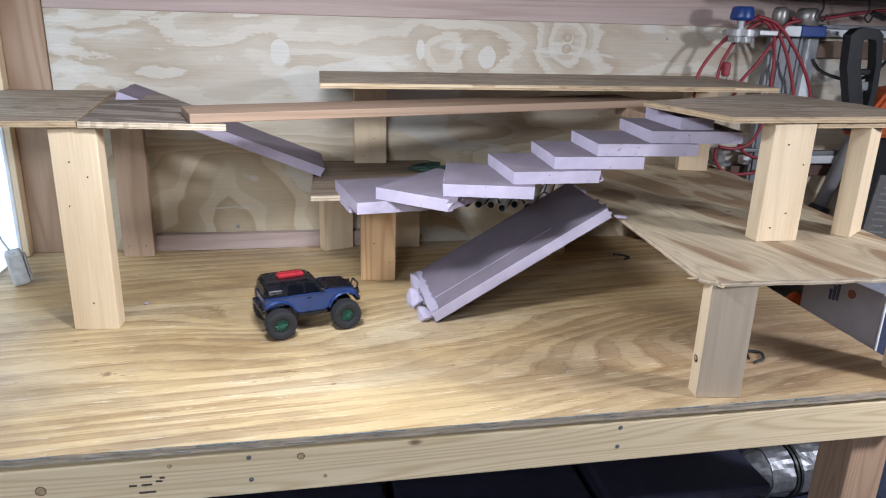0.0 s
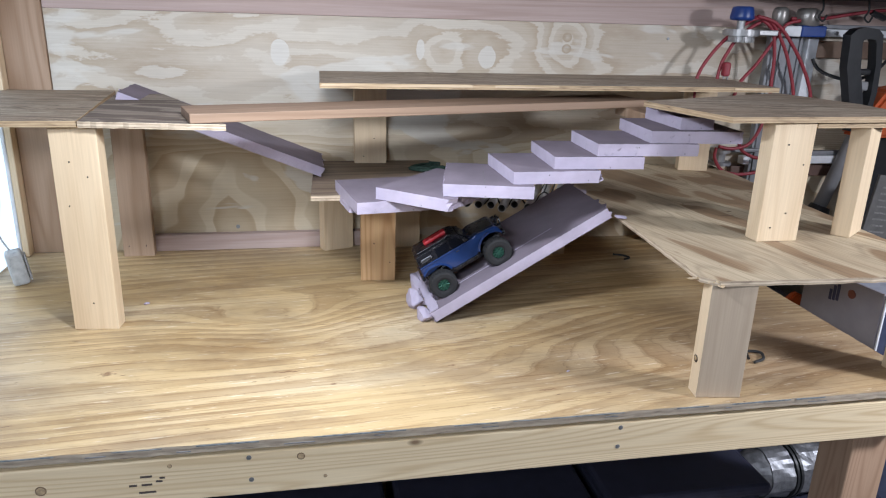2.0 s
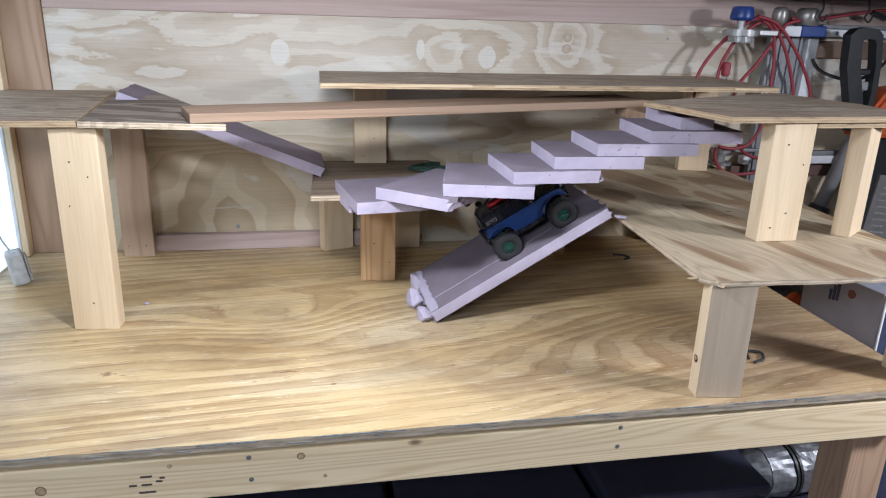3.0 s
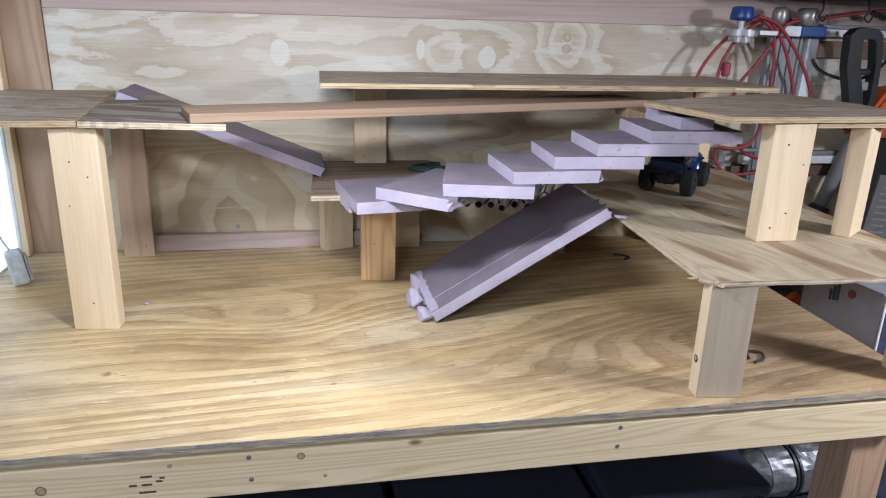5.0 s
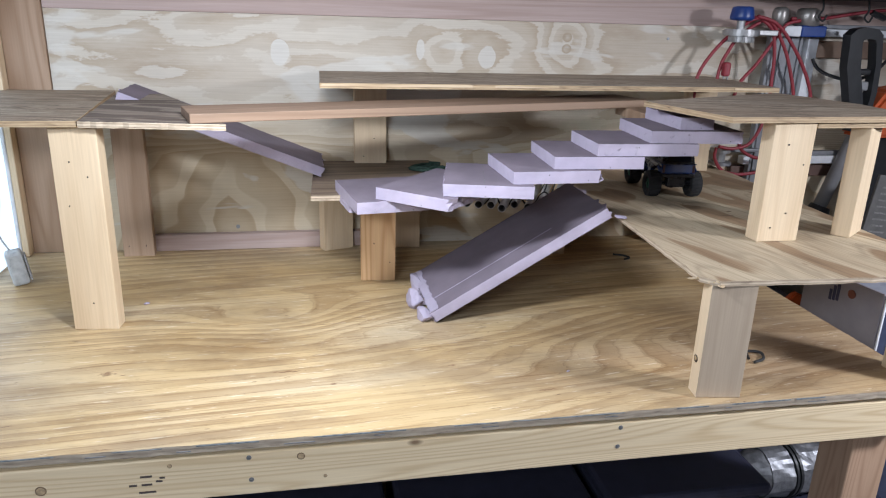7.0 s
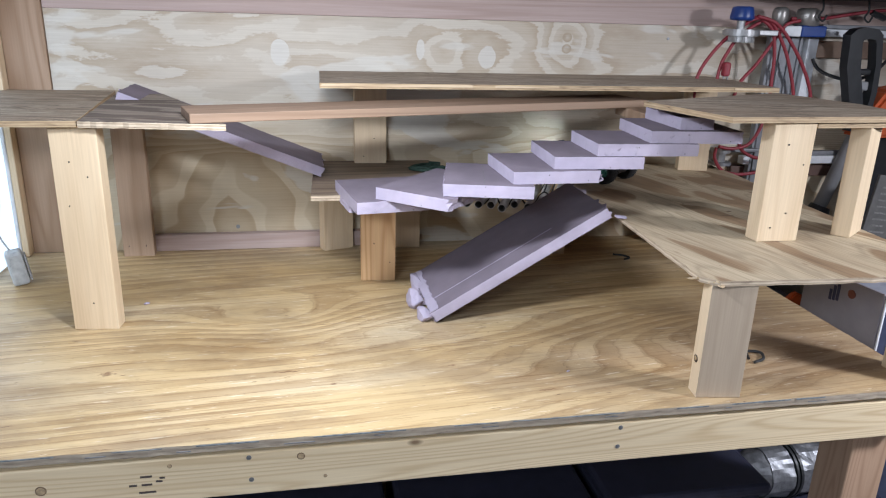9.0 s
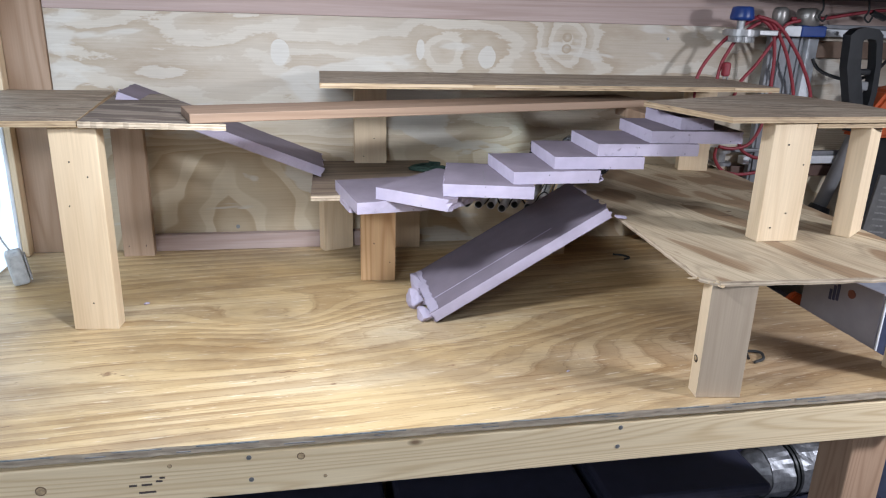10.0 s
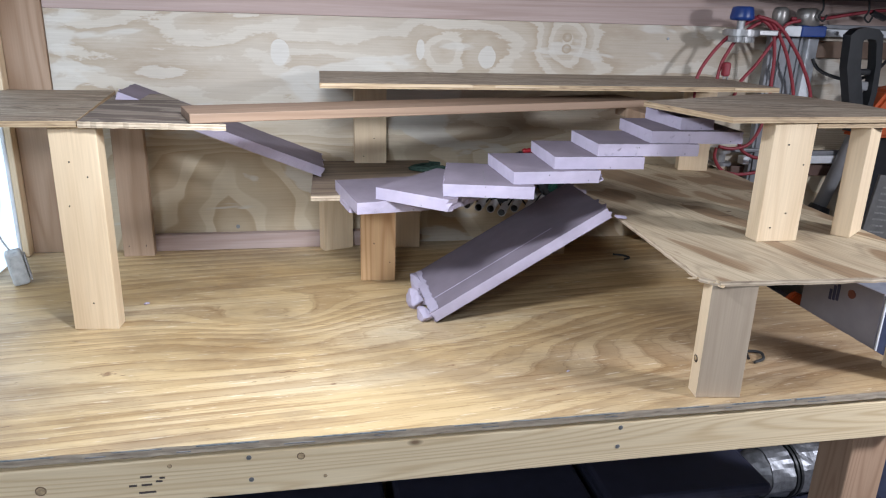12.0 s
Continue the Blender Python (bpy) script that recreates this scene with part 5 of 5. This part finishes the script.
BINS = ((0.40, 0.40, 0.42, 0.50), (0.84, 0.42, 0.38, 0.52), (-0.05, 0.45, 0.40, 0.48), (-0.48, 0.45, 0.40, 0.48))
for x, y, w, h in BINS:
    bn = empty("storage_bin", pose(x, y, -0.90), "dark navy plastic storage bin under the bench", "storage bin", "bins under the bench")
    part("tub", block(w, 0.42, h, 0.02, (0, 0, h / 2)), NAVY, bn)
    part("lid", block(w + 0.02, 0.44, 0.03, 0.01, (0, 0, h + 0.014)), NAVY, bn)
duct = empty("foil_bag", pose(1.185, 0.36, -0.430, 0, 90, 4), "crumpled silver foil tube under the bench", "foil tube")
for k, (z0, z1, r0, r1) in enumerate(((-0.115, -0.075, 0.045, 0.062), (-0.075, -0.012, 0.064, 0.068), (0.010, 0.130, 0.070, 0.066))):
    bm = bmesh.new()
    n, m = 40, 10
    rings = []
    for j in range(m + 1):
        f = j / m
        rr = r0 + (r1 - r0) * f
        ring = []
        for i in range(n):
            a = 6.2832 * i / n
            q = rr * (1 + 0.07 * noise.noise(Vector((3 * math.cos(a) + k * 5, 3 * math.sin(a), 30 * (z0 + (z1 - z0) * f)))))
            ring.append(bm.verts.new((q * math.cos(a), q * math.sin(a), z0 + (z1 - z0) * f)))
        rings.append(ring)
    for j in range(m):
        for i in range(n):
            bm.faces.new((rings[j][i], rings[j][(i + 1) % n], rings[j + 1][(i + 1) % n], rings[j + 1][i]))
    bm.faces.new(rings[0][::-1])
    bm.faces.new(rings[-1])
    part("sleeve", bm, SILVER, duct)
for z in (-0.006, 0.006):
    part("strap", cylinder(0.073, 0.007, (0, 0, z), "Z", 36), BLACKPLASTIC, duct)
tagged(part("dark_crate", block(0.40, 0.40, 0.392, 0.01, (1.26, 0.40, -0.703)), NAVY), "dark crate under the foil tube", "crate")

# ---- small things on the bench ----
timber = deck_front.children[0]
# left face keeps the lit pine, every other face takes the shaded copy
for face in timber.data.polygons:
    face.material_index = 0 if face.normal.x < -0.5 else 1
knot = part("knot", cylinder(0.0075, 0.003, (-0.0417, 0.002, 0.070), "X", 16, None, 0.006), plain("knot_dark", (0.06, 0.03, 0.015), 0.6, 0, 0.6, 200), timber, "dark loose knot")
part("knot_core", cylinder(0.0042, 0.004, (-0.0419, 0.002, 0.071), "X", 12), KNOTDARK, timber)

tagged(part("wire_hook", tube([(0.885, 0.155, 0.004), (0.900, 0.186, 0.004), (0.926, 0.178, 0.004), (0.915, 0.150, 0.004), (0.887, 0.138, 0.004)], 0.0030, 8), WIRE), "bent black wire hook lying on the bench", "hook", "wire hooks")
tagged(part("wire_hook", tube([(0.880, 0.832, 0.003), (0.905, 0.820, 0.003), (0.916, 0.798, 0.003), (0.895, 0.785, 0.003)], 0.003, 8), WIRE), "bent black wire hook under the deck", "hook", "wire hooks")
adapter = empty("power_adapter", pose(-0.690, 0.775, 0.0003, 0, 0, 20), "grey white plug adapter on the bench by the window", "adapter")
CLEAR = plain("cloudy_plastic", (0.42, 0.43, 0.43), 0.3, 0, 0.3, 60)
part("case", block(0.038, 0.045, 0.085, 0.008, (0, 0, 0.043), turn=pose(0, 0, 0, 0, -8)), CLEAR, adapter)
part("face", block(0.004, 0.034, 0.065, 0.002, (0.0225, -0.002, 0.043), turn=pose(0, 0, 0, 0, -8)), GREYPIPE, adapter)
part("cable", tube([(-0.010, 0.012, 0.080), (-0.028, 0.030, 0.12), (-0.022, 0.055, 0.16), (-0.016, 0.055, 0.21), (-0.024, 0.030, 0.30), (-0.034, 0.02, 0.40)], 0.0022, 8), CLEAR, adapter)


# ---- what moves ----
# seconds, x and y of the truck's middle, height, heading, nose up
DRIVE = [
    (0.0, -0.003, 0.449, 0.0, 16.0, 0.0),
    (0.5, 0.127, 0.461, 0.0, 10.0, 0.0),
    (0.7, 0.172, 0.468, 0.004, 8.5, 4.0),
    (0.8, 0.190, 0.472, 0.0140, 7.5, 12.0),
    (1.0, 0.234, 0.479, 0.0265, 6.0, 23.5),
    (1.25, 0.272, 0.486, 0.039, 5.5, 29.0),
    (1.5, 0.311, 0.489, 0.050, 5.0, 32.0),
    (2.0, 0.381, 0.514, 0.085, 0.1, 30.75),
    (2.5, 0.448, 0.514, 0.1235, 0.0, 30.75),
    (3.0, 0.527, 0.513, 0.1700, 0.0, 30.6),
    (3.2, 0.5575, 0.512, 0.1875, 0.0, 30.5),
    (3.6, 0.625, 0.520, 0.2260, 3.0, 24.0),
    (3.9, 0.690, 0.536, 0.2430, 9.0, 9.0),
    (4.2, 0.770, 0.562, MID, 17.0, 0.0),
    (4.8, 0.9285, 0.642, MID, 34.5, 0.0),
    (5.1, 0.985, 0.735, MID, 56.0, 0.0),
    (5.4, 1.008, 0.835, MID, 78.0, 0.0),
    (5.7, 1.000, 0.820, MID, 80.0, 0.0),
    (6.2, 0.953, 0.723, MID, 79.5, 0.0),
    (6.6, 0.933, 0.676, MID, 81.0, 0.0),
    (6.9, 0.928, 0.674, MID, 82.4, 0.0),
    (7.2, 0.912, 0.722, MID, 88.5, 0.0),
    (8.0, 0.872, 0.785, MID, 104.0, 0.0),
    (8.8, 0.834, 0.816, MID, 118.0, 0.0),
    (9.0, 0.796, 0.842, MID, 126.0, 0.0),
    (9.2, 0.762, 0.864, MID, 135.0, 0.0),
    (9.5, 0.708, 0.886, MID - 0.004, 146.0, -2.0),
    (9.7, 0.709, 0.885, MID - 0.004, 146.0, -2.0),
    (10.0, 0.735, 0.858, MID, 147.0, 0.0),
    (10.2, 0.772, 0.825, MID, 149.0, 0.0),
    (10.5, 0.811, 0.787, MID, 150.0, 0.0),
    (10.8, 0.817, 0.771, MID, 150.0, 0.0),
    (11.0, 0.806, 0.778, MID, 151.0, 0.0),
    (11.2, 0.773, 0.790, MID, 155.0, 0.0),
    (11.5, 0.700, 0.812, MID - 0.010, 168.0, -6.0),
    (11.7, 0.655, 0.818, MID - 0.026, 173.0, -8.0),
    (12.0, 0.585, 0.816, MID - 0.045, 177.0, -5.0),
]


def truck_pose(row):
    t, x, y, z, yaw, nose = row
    return pose(x, y, z, 0, 0, yaw) @ pose(0, 0, 0, 0, -nose, 0)


def motions():
    # the pipes of the bridge give way as the truck rolls onto them
    for k, p in enumerate(PIPE_PARTS):
        x, y, z = PIPES[k]
        dip = 0.011 * math.sin(math.pi * k / (len(PIPES) - 1))
        rows = [(t, pose(x, y, z - dip * f, 0, 0, -24)) for t, f in ((0.0, 0.0), (9.2, 0.0), (9.5, 0.25), (9.7, 0.25), (10.1, 0.0), (11.2, 0.0), (11.6, 0.6), (12.0, 1.0))]
        walk(p, rows)
    walk(truck, [(row[0], truck_pose(row)) for row in DRIVE])
    # the wheels roll by the way gone, forwards or in reverse, in steps of a tenth of a second
    rolled, last, rows = 0.0, None, []
    for k in range(121):
        t = k / 10
        i = max(j for j in range(len(DRIVE) - 1) if DRIVE[j][0] <= t + 1e-6)
        a, b = DRIVE[i], DRIVE[i + 1]
        f = (t - a[0]) / (b[0] - a[0])
        p = Vector(a[1:4]).lerp(Vector(b[1:4]), f)
        yaw = radians(a[4] + (b[4] - a[4]) * f)
        if last is not None:
            step = p - last
            ahead = step.x * math.cos(yaw) + step.y * math.sin(yaw)
            rolled += math.degrees(math.copysign(step.length, ahead) / WR)
        last = p
        rows.append((t, rolled))
    for w in WHEELS:
        x, y = w.location.x, w.location.y
        walk(w, [(t, pose(x, y, WR, 0, turn, 0)) for t, turn in rows])


motions()
